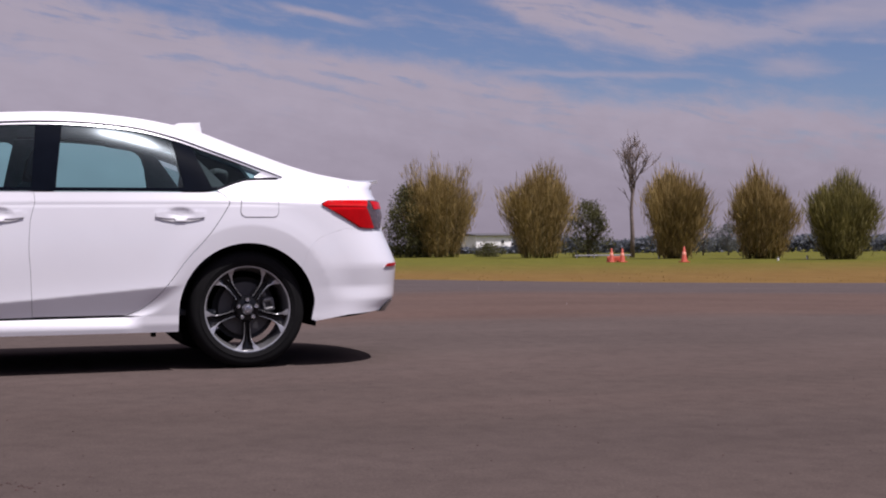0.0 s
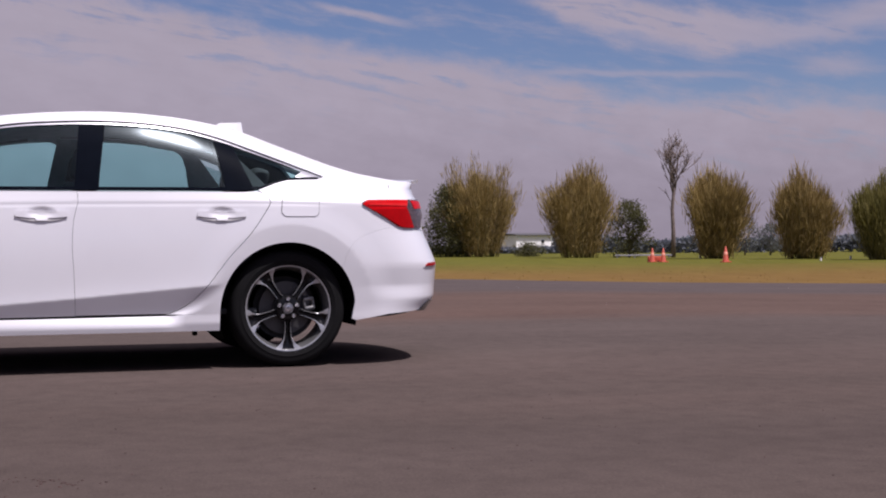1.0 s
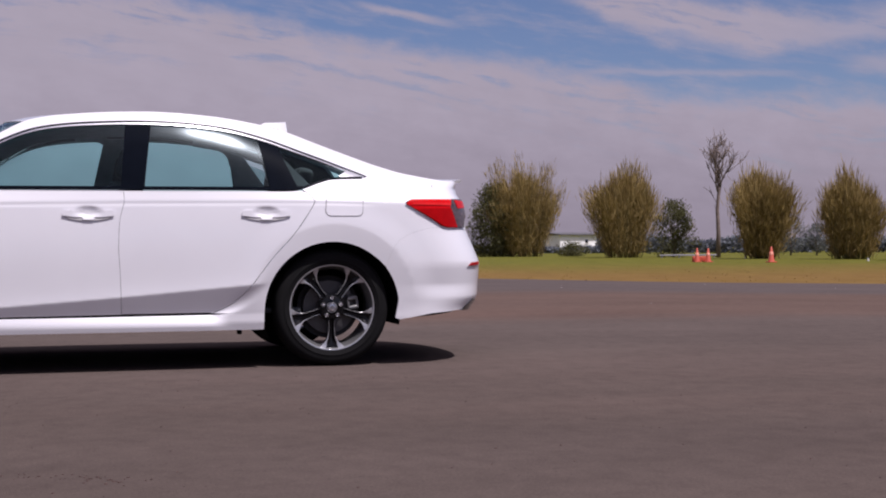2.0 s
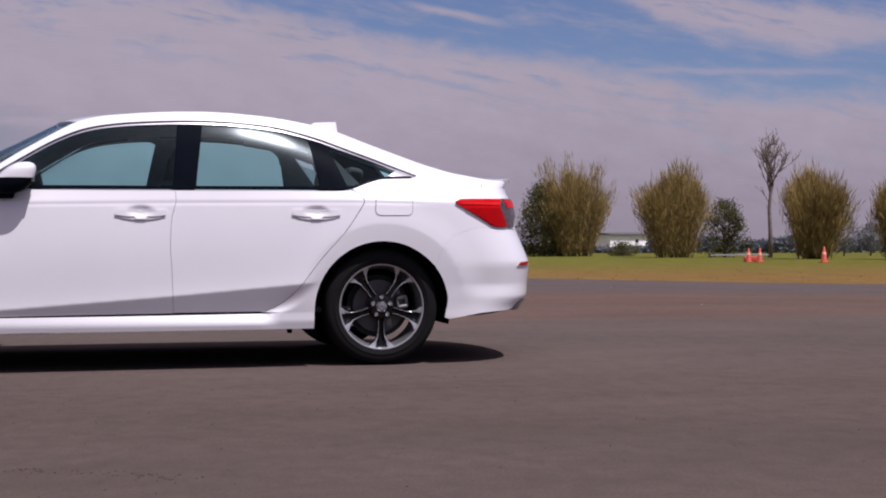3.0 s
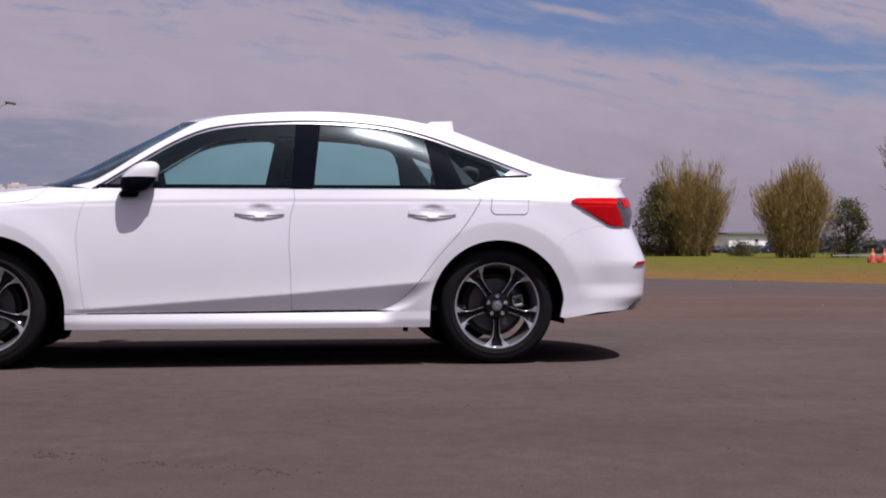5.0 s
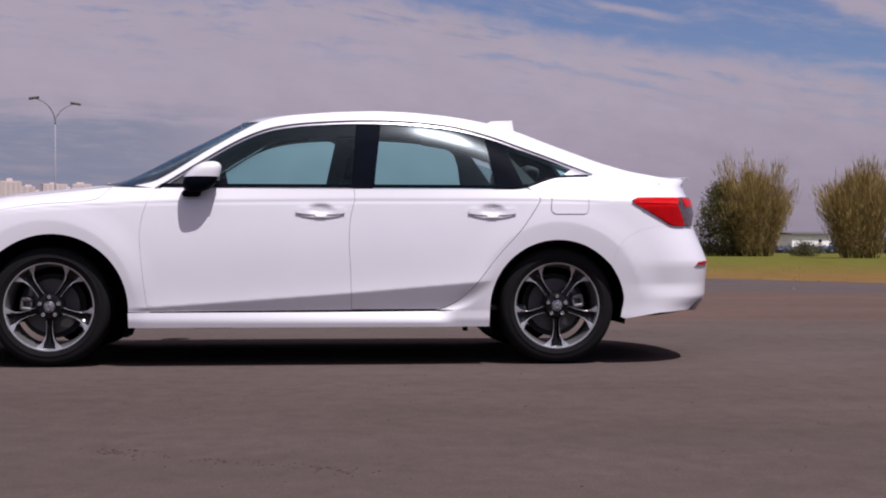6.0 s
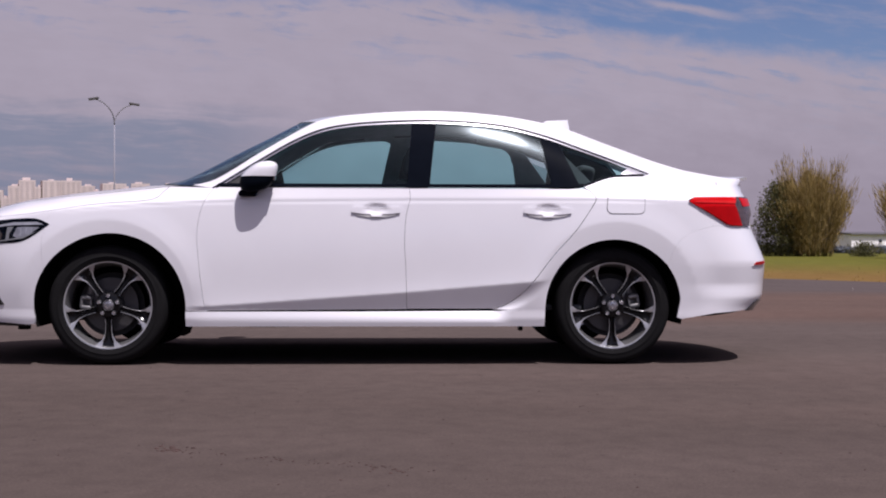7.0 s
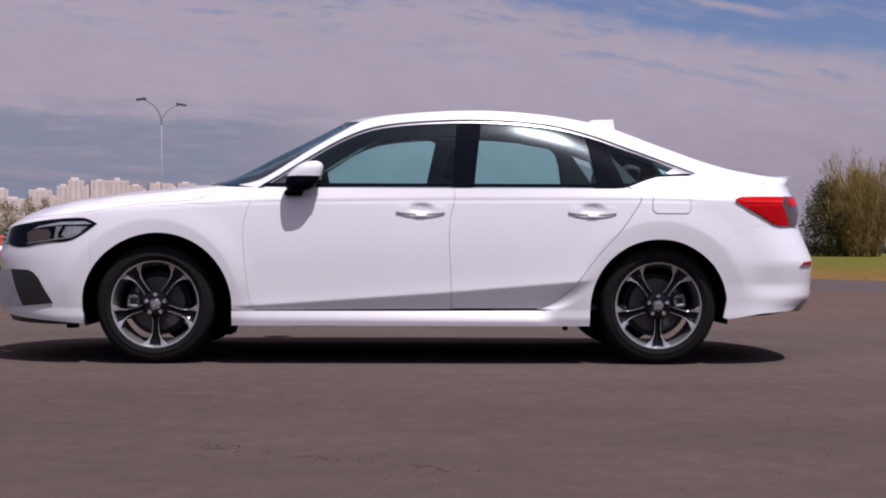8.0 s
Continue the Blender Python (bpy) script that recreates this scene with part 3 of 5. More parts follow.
def sheet_mesh(name, poly, mat, surf=None, step=(0.04, 0.03), lift=0.0, gap=0.0, rim=0.012, side=-1):
    """A panel: the outline in (s, z) laid on the skin, with a turned-in rim. side 1 is the far flank."""
    if gap:
        poly = shrink(poly, gap)
    full = []
    for k, q in enumerate(poly):
        r = poly[(k + 1) % len(poly)]
        cuts = max(1, math.ceil(max(abs(r[0] - q[0]) / step[0], abs(r[1] - q[1]) / step[1])))
        full += [(q[0] + (r[0] - q[0]) * m / cuts, q[1] + (r[1] - q[1]) * m / cuts) for m in range(cuts)]
    poly = full
    p = np.array(poly)
    edge_a, edge_b = p, np.roll(p, -1, 0)
    lo, hi = p.min(0), p.max(0)
    gs = np.arange(math.ceil(lo[0] / step[0]) * step[0], hi[0], step[0])
    gz = np.arange(math.ceil(lo[1] / step[1]) * step[1], hi[1], step[1])
    grid = np.array([(a, b) for b in gz for a in gs]).reshape(-1, 2)
    if len(grid):
        # keep the grid points that lie inside and clear of the outline
        x, y = grid[:, 0:1], grid[:, 1:2]
        ax, ay, bx, by = edge_a[:, 0], edge_a[:, 1], edge_b[:, 0], edge_b[:, 1]
        cross = ((ay > y) != (by > y)) & (x < (bx - ax) * (y - ay) / np.where(by == ay, 1e-12, by - ay) + ax)
        ex, ey = (bx - ax) / step[0], (by - ay) / step[1]
        u = np.clip((((x - ax) / step[0]) * ex + ((y - ay) / step[1]) * ey) / np.maximum(ex * ex + ey * ey, 1e-12), 0, 1)
        away = np.hypot((x - ax) / step[0] - u * ex, (y - ay) / step[1] - u * ey).min(1)
        grid = grid[(cross.sum(1) % 2 == 1) & (away > 0.4)]
    pts = [Vector(q) for q in poly] + [Vector(q) for q in grid]
    ring_edges = [(k, (k + 1) % len(poly)) for k in range(len(poly))]
    cdt = delaunay_2d_cdt(pts, ring_edges, [], 1, 1e-5)
    bm = bmesh.new()
    flat = [bm.verts.new((q.x, q.y, 0)) for q in cdt[0]]
    for tri in cdt[2]:
        c = sum((cdt[0][k] for k in tri), Vector((0, 0))) / 3
        odd = ((edge_a[:, 1] > c.y) != (edge_b[:, 1] > c.y)) & (c.x < (edge_b[:, 0] - edge_a[:, 0]) * (c.y - edge_a[:, 1]) / np.where(edge_b[:, 1] == edge_a[:, 1], 1e-12, edge_b[:, 1] - edge_a[:, 1]) + edge_a[:, 0])
        if odd.sum() % 2:
            bm.faces.new([flat[k] for k in tri])
    loose = [v for v in bm.verts if not v.link_faces]
    for v in loose:
        bm.verts.remove(v)
    fn = surf or skin
    st = np.array([(v.co.x, v.co.y) for v in bm.verts])
    e = 0.006
    n = np.cross(fn(st[:, 0] + e, st[:, 1]) - fn(st[:, 0] - e, st[:, 1]), fn(st[:, 0], st[:, 1] + e) - fn(st[:, 0], st[:, 1] - e))
    n = n / np.maximum(np.linalg.norm(n, axis=1, keepdims=True), 1e-9)
    p = fn(st[:, 0], st[:, 1]) + n * lift
    for v, q in zip(bm.verts, p):
        v.co = q
    bm.normal_update()
    want = {v: Vector(q) for v, q in zip(bm.verts, n)}
    skin_faces = set(bm.faces)
    if rim:
        edges = [ed for ed in bm.edges if len(ed.link_faces) == 1]
        twin = {}
        for ed in edges:
            for v in ed.verts:
                if v not in twin:
                    twin[v] = bm.verts.new(v.co - want[v] * rim)
        for ed in edges:
            a, b = ed.verts
            bm.faces.new((a, b, twin[b], twin[a]))
            ed.smooth = False
    for face in skin_faces:
        face.normal_update()
        if face.normal.dot(want[face.verts[0]] + want[face.verts[1]] + want[face.verts[2]]) < 0:
            face.normal_flip()
    if side > 0:
        for v in bm.verts:
            v.co.y = -v.co.y
        for face in skin_faces:
            face.normal_flip()
        for q in want.values():
            q.y = -q.y
    bm.normal_update()
    corner = []
    for face in bm.faces:
        corner += [tuple(want[v]) if face in skin_faces else tuple(face.normal) for v in face.verts]
    me = bpy.data.meshes.new(name)
    bm.to_mesh(me)
    bm.free()
    me.materials.append(mat)
    me.shade_smooth()
    me.normals_split_custom_set(corner)
    return me


def panel(name, poly, mat, parent, label="", **kw):
    return part(name, sheet_mesh(name, poly, mat, **kw), mat, parent, label)


def arc(cx, cz, r, a0, a1, n=26):
    return [(cx + r * math.cos(radians(a0 + (a1 - a0) * i / n)), cz + r * math.sin(radians(a0 + (a1 - a0) * i / n))) for i in range(n + 1)]


# ---- the car ----
car = thing("sedan_car", "pearl white four-door sedan parked on the asphalt, dark alloy wheels", "car")


def rail_pt(s, drop=0.0):
    z = float(rail_z(s))
    for _ in range(4):
        z = float(rail_z(float(skin(s, z)[0])))
    return (s, z - drop)


def line(fn, a, b, n=40):
    return [(a + (b - a) * i / n, float(fn(a + (b - a) * i / n))) for i in range(n + 1)]


# shut lines
LINE_A = spline([(-0.803, 0.950), (-0.841, 0.890), (-0.868, 0.820), (-0.885, 0.714), (-0.879, 0.593), (-0.863, 0.441), (-0.842, 0.312), (-0.822, 0.295)])
LINE_B = spline([(0.246, 0.957), (0.252, 0.895), (0.230, 0.810), (0.221, 0.658), (0.228, 0.536), (0.235, 0.301)])
LINE_C = spline([(1.200, 0.965), (1.240, 0.938), (1.262, 0.903), (1.243, 0.861), (1.152, 0.729), (1.030, 0.594), (0.923, 0.457), (0.840, 0.371), (0.765, 0.322), (0.700, 0.300)])
# edge of the side glass: upper trim line and lower line
TRIM = spline([(-0.817, 0.953), (-0.744, 0.997), (-0.565, 1.112), (-0.384, 1.22), (-0.229, 1.285), (-0.073, 1.315), (0.116, 1.33), (0.337, 1.337),
               (0.558, 1.331), (0.747, 1.314), (0.872, 1.292), (1.027, 1.251), (1.18, 1.198), (1.332, 1.145), (1.483, 1.086), (1.588, 1.047)])
TRIM_S, TRIM_Z = np.array(TRIM).T


def top_line(s, d=0.0):
    slope = (np.interp(s + 0.02, TRIM_S, TRIM_Z) - np.interp(s - 0.02, TRIM_S, TRIM_Z)) / 0.04
    return np.interp(s, TRIM_S, TRIM_Z) - d * np.sqrt(1 + slope * slope)


def low_line(s, d=0.0):
    return table(s, [(-1, 0.957), (1.15, 0.960), (1.199, 0.966), (1.288, 1.000), (1.36, 1.022), (1.45, 1.027), (1.545, 1.030), (1.588, 1.046)]) + d


def pane(left, right, d_top, d_low, n=30):
    """An outline between the upper and lower glass lines; left and right give s at the foot and at the head."""
    low = line(lambda s: low_line(s, d_low), left[0], right[0], n)
    top = line(lambda s: top_line(s, d_top), right[1], left[1], n)
    return low + top


HOOD_LINE = spline([(-1.049, 0.962), (-1.075, 0.925), (-1.110, 0.892), (-1.20, 0.876), (-1.47, 0.858), (-1.72, 0.822), (-1.90, 0.800), (-2.15, 0.782), (-2.40, 0.763), (-2.70, 0.752), (S_FRONT + 0.004, 0.750)])
R_SEAM = spline([(1.655, 0.540), (1.700, 0.640), (1.790, 0.712), (1.965, 0.757), (2.054, 0.752)])
rear_arch = arc(1.3600, 0.306, 0.375, -16, 196, 48)
front_arch = arc(-1.3415, 0.309, 0.397, -14, 182, 48) + [(-1.738, 0.26), (-1.746, 0.222)]
r_cut = next(i for i, q in enumerate(rear_arch) if q[1] > 0.54)
f_cut = next(i for i, q in enumerate(front_arch) if i > 24 and q[1] < 0.52)

side_outline = ([rail_pt(s) for s in np.arange(-0.925, 2.04, 0.03)] + [rail_pt(2.054), (2.054, 0.88)] + R_SEAM[::-1] + rear_arch[r_cut:-4] + [(0.985, 0.300)]
                + LINE_C[::-1] + line(low_line, 1.205, 1.588, 16) + TRIM[::-1][1:])
front_door_outline = LINE_A + line(lambda s: 0.295 + (s + 0.82) * 0.006, -0.80, 0.22, 20) + LINE_B[::-1] + line(lambda s: 0.957, 0.22, -0.79, 12)
rear_door_outline = [(a - 0.0022, b) for a, b in LINE_B] + line(lambda s: 0.3015, 0.26, 0.68, 8) + LINE_C[::-1][:-1] + line(lambda s: 0.957 + max(0, s - 1.15) * 0.1, 1.19, 0.27, 12)
fender_outline = (LINE_A[::-1] + [(-0.817, 0.953), (-0.925, 0.958)] + HOOD_LINE[:HOOD_LINE.index(min(HOOD_LINE, key=lambda q: abs(q[0] + 1.70))) + 1]
                  + [(-1.700, 0.66)] + front_arch[:f_cut + 1][::-1][:-3] + [(-0.945, 0.294), (-0.835, 0.291)])
fender_outline = fender_outline[::-1]
hood_i = HOOD_LINE.index(min(HOOD_LINE, key=lambda q: abs(q[0] + 1.70)))
bumper_outline = (HOOD_LINE[hood_i:] + [(S_FRONT + 0.004, 0.29), (-2.60, 0.27), (-2.35, 0.255), (-2.15, 0.243), (-1.95, 0.231), (-1.785, 0.219)]
                  + front_arch[f_cut:][::-1] + [(-1.700, 0.66)])
rear_bumper_outline = (R_SEAM + [(2.4, 0.745), (S_REAR - 0.004, 0.742), (S_REAR - 0.004, 0.31), (2.6, 0.305), (2.40, 0.302), (2.247, 0.296), (1.967, 0.281), (1.760, 0.250)]
                       + rear_arch[2:r_cut])
hood_side_outline = [(s, z + 0.0) for s, z in HOOD_LINE if s > -2.55] + [rail_pt(s) for s in np.arange(-2.50, -1.05, 0.04)]
tail_panel_outline = [(2.054, 0.752), (2.3, 0.749), (S_REAR - 0.004, 0.747)] + [(S_REAR - 0.004, 0.98), (2.7, 0.99), (2.4, 1.005)] + [rail_pt(s) for s in np.arange(2.3, 2.06, -0.04)] + [rail_pt(2.054)]

door_obs = {}
for side in (-1, 1):
    kw = dict(side=side)
    up = 0.024 if side > 0 else 0.0
    panel("side_panel", side_outline, PAINT, car, gap=0.0003, step=(0.016, 0.009), **kw)
    door_f = panel("front_door", front_door_outline, PAINT, car, gap=0.0010, step=(0.022, 0.008), **kw)
    door_r = panel("rear_door", rear_door_outline, PAINT, car, gap=0.0032, step=(0.018, 0.008), **kw)
    door_obs[side] = (door_f, door_r)
    panel("fender", fender_outline, PAINT, car, gap=0.0006, step=(0.016, 0.012), **kw)
    panel("front_bumper", bumper_outline, PAINT, car, gap=0.0004, step=(0.02, 0.014), rim=0.010, **kw)
    panel("rear_bumper", rear_bumper_outline, PAINT, car, gap=0.0003, step=(0.03, 0.025), rim=0.02, **kw)
    panel("tail_panel", tail_panel_outline, PAINT, car, gap=0.0, step=(0.03, 0.03), **kw)
    panel("hood_side", hood_side_outline, PAINT, car, gap=0.003, **kw)
    sill = line(lambda s: 0.210, -0.944, 0.982, 80) + line(lambda s: 0.2895 + max(0, s) * 0.004 + 0.0066 * ease(s, 0.72, 0.80), 0.984, -0.946, 80)
    panel("sill", sill, PAINT, car, step=(0.025, 0.012), rim=0.04, **kw)
    # side glass and its surrounds
    panel("window_frame", (line(lambda s: low_line(s, 0.016), -0.765, 1.50, 60) + line(lambda s: top_line(s, 0.019 - up), 1.47, -0.72, 60)
           + line(lambda s: top_line(s, 0.0015 - up), -0.80, 1.58, 60) + line(lambda s: low_line(s, 0.001), 1.575, -0.80, 60)), PILLAR, car, rim=0.0, lift=-0.004, **kw)
    panel("chrome_strip", line(lambda s: top_line(s, 0.0115 - 1.3 * up), -0.80, 1.578, 90) + line(lambda s: top_line(s, 0.0200 - 1.3 * up), 1.562, -0.785, 90), CHROME, car, lift=0.0, rim=0.006, step=(0.03, 0.02), **kw)
    panel("chrome_corner", [(1.568, 1.049)] + line(lambda s: top_line(s, 0.014), 1.545, 1.465, 6) + [(1.41, 1.040)] + line(lambda s: low_line(s, 0.011), 1.43, 1.54, 8), CHROME, car, lift=0.004, rim=0.008, **kw)
    panel("belt_molding", line(lambda s: low_line(s, 0.0012), -0.79, 1.20, 30) + line(lambda s: low_line(s, 0.017), 1.20, -0.775, 30), PILLAR, car, lift=0.006, rim=0.012, **kw)
    panel("front_door_glass", pane((-0.655, -0.655), (0.236, 0.264), 0.019 - up, 0.014), WINDOW, car, rim=0.0, lift=-0.008, **kw).visible_shadow = False
    panel("mirror_sail", pane((-0.775, -0.745), (-0.655, -0.655), 0.026, 0.014), BLACK, car, rim=0.01, lift=-0.002, **kw)
    panel("pillar_cover", pane((0.235, 0.263), (0.356, 0.397), 0.026, 0.014), PILLAR, car, rim=0.01, lift=-0.003, **kw)
    panel("rear_door_glass", pane((0.357, 0.398), (1.024, 0.976), 0.019 - up, 0.014), WINDOW, car, rim=0.0, lift=-0.008, **kw).visible_shadow = False
    panel("rear_pillar_cover", pane((1.024, 0.976), (1.175, 1.078), 0.026, 0.014), PILLAR, car, rim=0.01, lift=-0.003, **kw)
    panel("quarter_glass", pane((1.176, 1.080), (1.405, 1.452), 0.030, 0.016), DIM_GLASS, car, rim=0.0, lift=-0.008, **kw).visible_shadow = False
    # dark lining inside the pillars and doors
    inner = ([rail_pt(s, 0.012) for s in np.arange(-0.72, 1.50, 0.04)] + [(1.56, 1.06)] + line(lambda s: low_line(s, 0.002), 1.45, -0.70, 40)
             + line(lambda s: low_line(s, 0.010), -0.60, 1.18, 30) + [(1.26, 1.012), (1.40, 1.06)] + line(lambda s: top_line(s, 0.002 - 1.1 * up), 1.36, -0.62, 50) + [(-0.66, 1.01)])
    # far lining: shade put into a darker colour against a sun streak
    panel("pillar_lining", inner, LINING_SHADED if side > 0 else LINING, car, rim=0.008 if side > 0 else 0.02, lift=-0.03, **kw)
    quarter = [(1.12, 0.86), (1.80, 0.86), (1.80, 1.035), (1.50, 1.045), (1.36, 1.024), (1.20, 0.968), (1.12, 0.955)]
    if side > 0:
        quarter = [(1.21, 0.86), (1.80, 0.86)] + [rail_pt(s, -0.02) for s in np.arange(1.78, 1.24, -0.05)] + [(1.225, 1.22), (1.21, 1.11)]
    panel("quarter_lining", quarter, CABIN, car, rim=0.0, lift=-0.05, **kw)
    for left, right in (((0.10, 0.182) if side > 0 else (0.242, 0.27), (0.36, 0.39)), ((1.04, 0.965), (1.27, 1.06))):
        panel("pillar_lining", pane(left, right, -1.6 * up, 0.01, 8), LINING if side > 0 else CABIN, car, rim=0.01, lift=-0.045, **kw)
    if side > 0:
        panel("mirror_corner", [(-0.72, 0.935), (-0.490, 0.935), (-0.545, 1.16), (-0.60, 1.13), (-0.70, 1.05)], CABIN, car, rim=0.01, lift=-0.035, **kw)
        corner = [(0.200, 1.385), (0.192, 1.285)] + arc(0.128, 1.285, 0.064, 0, 90, 8) + [(0.0, 1.354), (0.0, 1.385)]
        panel("pillar_lining", corner, LINING, car, rim=0.0, lift=-0.046, **kw)
        corner = [(1.02, 1.300), (1.02, 1.21), (0.978, 1.21)] + arc(0.878, 1.21, 0.10, 0, 90, 8) + [(0.74, 1.332), (0.74, 1.370), (0.90, 1.340)]
        panel("pillar_lining", corner, LINING, car, rim=0.0, lift=-0.046, **kw)
    card = line(lambda s: 0.33, -0.80, 0.62, 10) + line(lambda s: 0.955, 1.15, -0.78, 10)
    panel("door_lining", card, CABIN, car, rim=0.0, lift=-0.055, **kw)


# ---- bonnet, roof, boot and the slanting glass ----
def rail_half(x):
    x = np.asarray(x, float)
    w = np.where(x < F0, (1 - np.clip((F0 - x) / (F0 - nose_x(rail_z(x))), 0, 0.9995) ** 4.2) ** (1 / 1.9),
                 np.where(x > R0, (1 - np.clip((x - R0) / (tail_x(rail_z(x)) - R0), 0, 0.9995) ** 4.6) ** (1 / 2.2), 1.0))
    return flank(x, rail_z(x)) * w


def deck(crown, fore=None, drop=0.0):
    """Surface across the car between the two rails: (x, v), v from -1 to 1. fore bows it forwards along x at the middle."""
    def fn(x, v):
        x, v = np.asarray(x, float), np.clip(np.asarray(v, float), -1, 1)
        b = 1 - np.abs(v) ** 2.3
        xx = x + (fore(x) if fore else 0) * b
        return np.stack([xx, v * rail_half(x), rail_z(x) - drop + crown(x) * b], -1)
    return fn


def deck_outline(x0, x1, v=1.0, n=14):
    return [(x0, -v + 2 * v * i / n) for i in range(n + 1)] + [(x1, v - 2 * v * i / n) for i in range(n + 1)]


panel("hood", deck_outline(-2.36, -1.0, 1.0), PAINT, car, surf=deck(lambda x: 0.030 + 0.012 * ease(x, -2.2, -1.4) - 0.024 * ease(x, -1.3, -1.0), lambda x: -0.22 * ease(x, -1.3, -1.0)), step=(0.06, 0.1), rim=0.0)
panel("roof", deck_outline(-0.262, 1.10), PAINT, car, surf=deck(lambda x: 0.030, lambda x: -0.13 * (1 - ease(x, -0.26, 0.2)) + 0.06 * ease(x, 0.8, 1.1)), step=(0.06, 0.1), rim=0.0)
panel("trunk_lid", deck_outline(1.66, 2.10), PAINT, car, surf=deck(lambda x: 0.012 + 0.022 * ease(x, 1.9, 2.1), lambda x: 0.09 * (1 - ease(x, 1.66, 1.8)) + 0.195 * ease(x, 1.85, 2.1)), step=(0.04, 0.1), rim=0.018)
panel("windshield", deck_outline(-0.93, -0.266, 0.985), SCREEN, car, surf=deck(lambda x: 0.03, lambda x: -0.24 + 0.11 * ease(x, -0.9, -0.3), 0.004), step=(0.05, 0.1), rim=0.0).visible_shadow = False
panel("rear_window", deck_outline(1.105, 1.655, 0.93), SCREEN, car, surf=deck(lambda x: 0.010, lambda x: 0.06 + 0.03 * ease(x, 1.1, 1.6), 0.012), step=(0.05, 0.1), rim=0.0).visible_shadow = False
panel("cowl", deck_outline(-1.0, -0.925, 0.99), BLACK, car, surf=deck(lambda x: 0.026, lambda x: -0.22, 0.012), step=(0.04, 0.1), rim=0.0)
panel("headlining", deck_outline(-0.62, 1.26, 0.97), LINING, car, surf=deck(lambda x: 0.028, None, 0.035), step=(0.1, 0.15), rim=0.0)

# ---- lamps ----
for side in (-1, 1):
    kw = dict(side=side)
    head = spline([(-1.672, 0.752), (-1.765, 0.783), (-1.932, 0.777), (-2.10, 0.760), (-2.32, 0.738)]) + spline([(-2.30, 0.640), (-2.13, 0.624), (-1.96, 0.648), (-1.80, 0.664), (-1.672, 0.752)])[:-1]
    lamp = panel("headlight", head, PILLAR, car, "black-rimmed wedge headlight with silver bowls", lift=0.002, rim=0.01, **kw)
    panel("upper_strip", [(-1.700, 0.750), (-1.749, 0.764), (-1.884, 0.760), (-2.024, 0.736), (-2.062, 0.724), (-1.95, 0.738), (-1.864, 0.746), (-1.77, 0.748)], LAMP_PALE, lamp, step=(0.02, 0.02), lift=0.0055, rim=0.0, **kw)
    panel("bowl", [(-1.722, 0.736), (-1.804, 0.738), (-1.849, 0.735), (-1.862, 0.690), (-1.832, 0.676), (-1.785, 0.684)], BOWL, lamp, step=(0.02, 0.02), lift=0.0045, rim=0.0, **kw)
    for k in range(3):
        panel("reflector_rib", [(-1.756 - 0.030 * k, 0.705 - 0.006 * k), (-1.762 - 0.030 * k, 0.734), (-1.767 - 0.030 * k, 0.734), (-1.761 - 0.030 * k, 0.703 - 0.006 * k)], LAMP_PALE, lamp, lift=0.0065, rim=0.0, **kw)
    panel("bowl", [(-2.106, 0.702), (-2.062, 0.720), (-1.952, 0.722), (-1.928, 0.698), (-1.928, 0.668), (-2.074, 0.646)], BOWL_DARK, lamp, step=(0.02, 0.02), lift=0.0045, rim=0.0, **kw)
    panel("bowl_edge", [(-1.868, 0.738), (-1.905, 0.736), (-1.900, 0.668), (-1.880, 0.672), (-1.885, 0.700)], RIB, lamp, lift=0.006, rim=0.0, **kw)
    panel("light_bar", [(-1.725, 0.715), (-1.80, 0.676), (-1.95, 0.656), (-2.08, 0.640), (-2.08, 0.645), (-1.95, 0.662), (-1.805, 0.683)], RIB, lamp, lift=0.0075, rim=0.0, **kw)
    panel("lens", shrink(head, 0.006), CLEAR, lamp, lift=0.012, rim=0.008, **kw).visible_shadow = False
    # lower vent with its fin, and the dark mouth of the grille
    vent = panel("bumper_vent", [(-2.225, 0.506), (-2.059, 0.503), (-2.020, 0.490), (-1.985, 0.460), (-1.900, 0.326), (-2.0, 0.316), (-2.120, 0.306)], BLACK, car, lift=0.004, rim=0.02, **kw)
    panel("vent_fin", [(-2.219, 0.506), (-2.40, 0.498), (-2.60, 0.488), (-2.66, 0.285), (-2.40, 0.290), (-2.110, 0.306)], FIN_GREY, vent, lift=0.0045, rim=0.0, **kw)
    grille = panel("grille", spline([(-2.325, 0.730), (-2.60, 0.742), (S_FRONT + 0.004, 0.742)]) + spline([(S_FRONT + 0.004, 0.640), (-2.60, 0.636), (-2.315, 0.640)]), GLOSS_BLACK, car, lift=0.005, rim=0.01, **kw)
    for k in range(3):
        z = 0.662 + 0.024 * k
        panel("grille_bar", [(-2.42, z), (S_FRONT + 0.004, z), (S_FRONT + 0.004, z + 0.009), (-2.42, z + 0.009)], BLACK, grille, lift=0.012, rim=0.006, **kw)
    panel("air_intake", [(-2.46, 0.52), (S_FRONT + 0.004, 0.54), (S_FRONT + 0.004, 0.33), (-2.40, 0.31)], BLACK, car, lift=0.004, rim=0.01, **kw)
    panel("chin_strip", line(lambda s: 0.205, -2.80, -1.80, 20) + line(lambda s: 0.226 + 0.03 * max(0, -1.8 - s), -1.80, -2.80, 20), BLACK, car, lift=-0.02, rim=0.03, **kw)
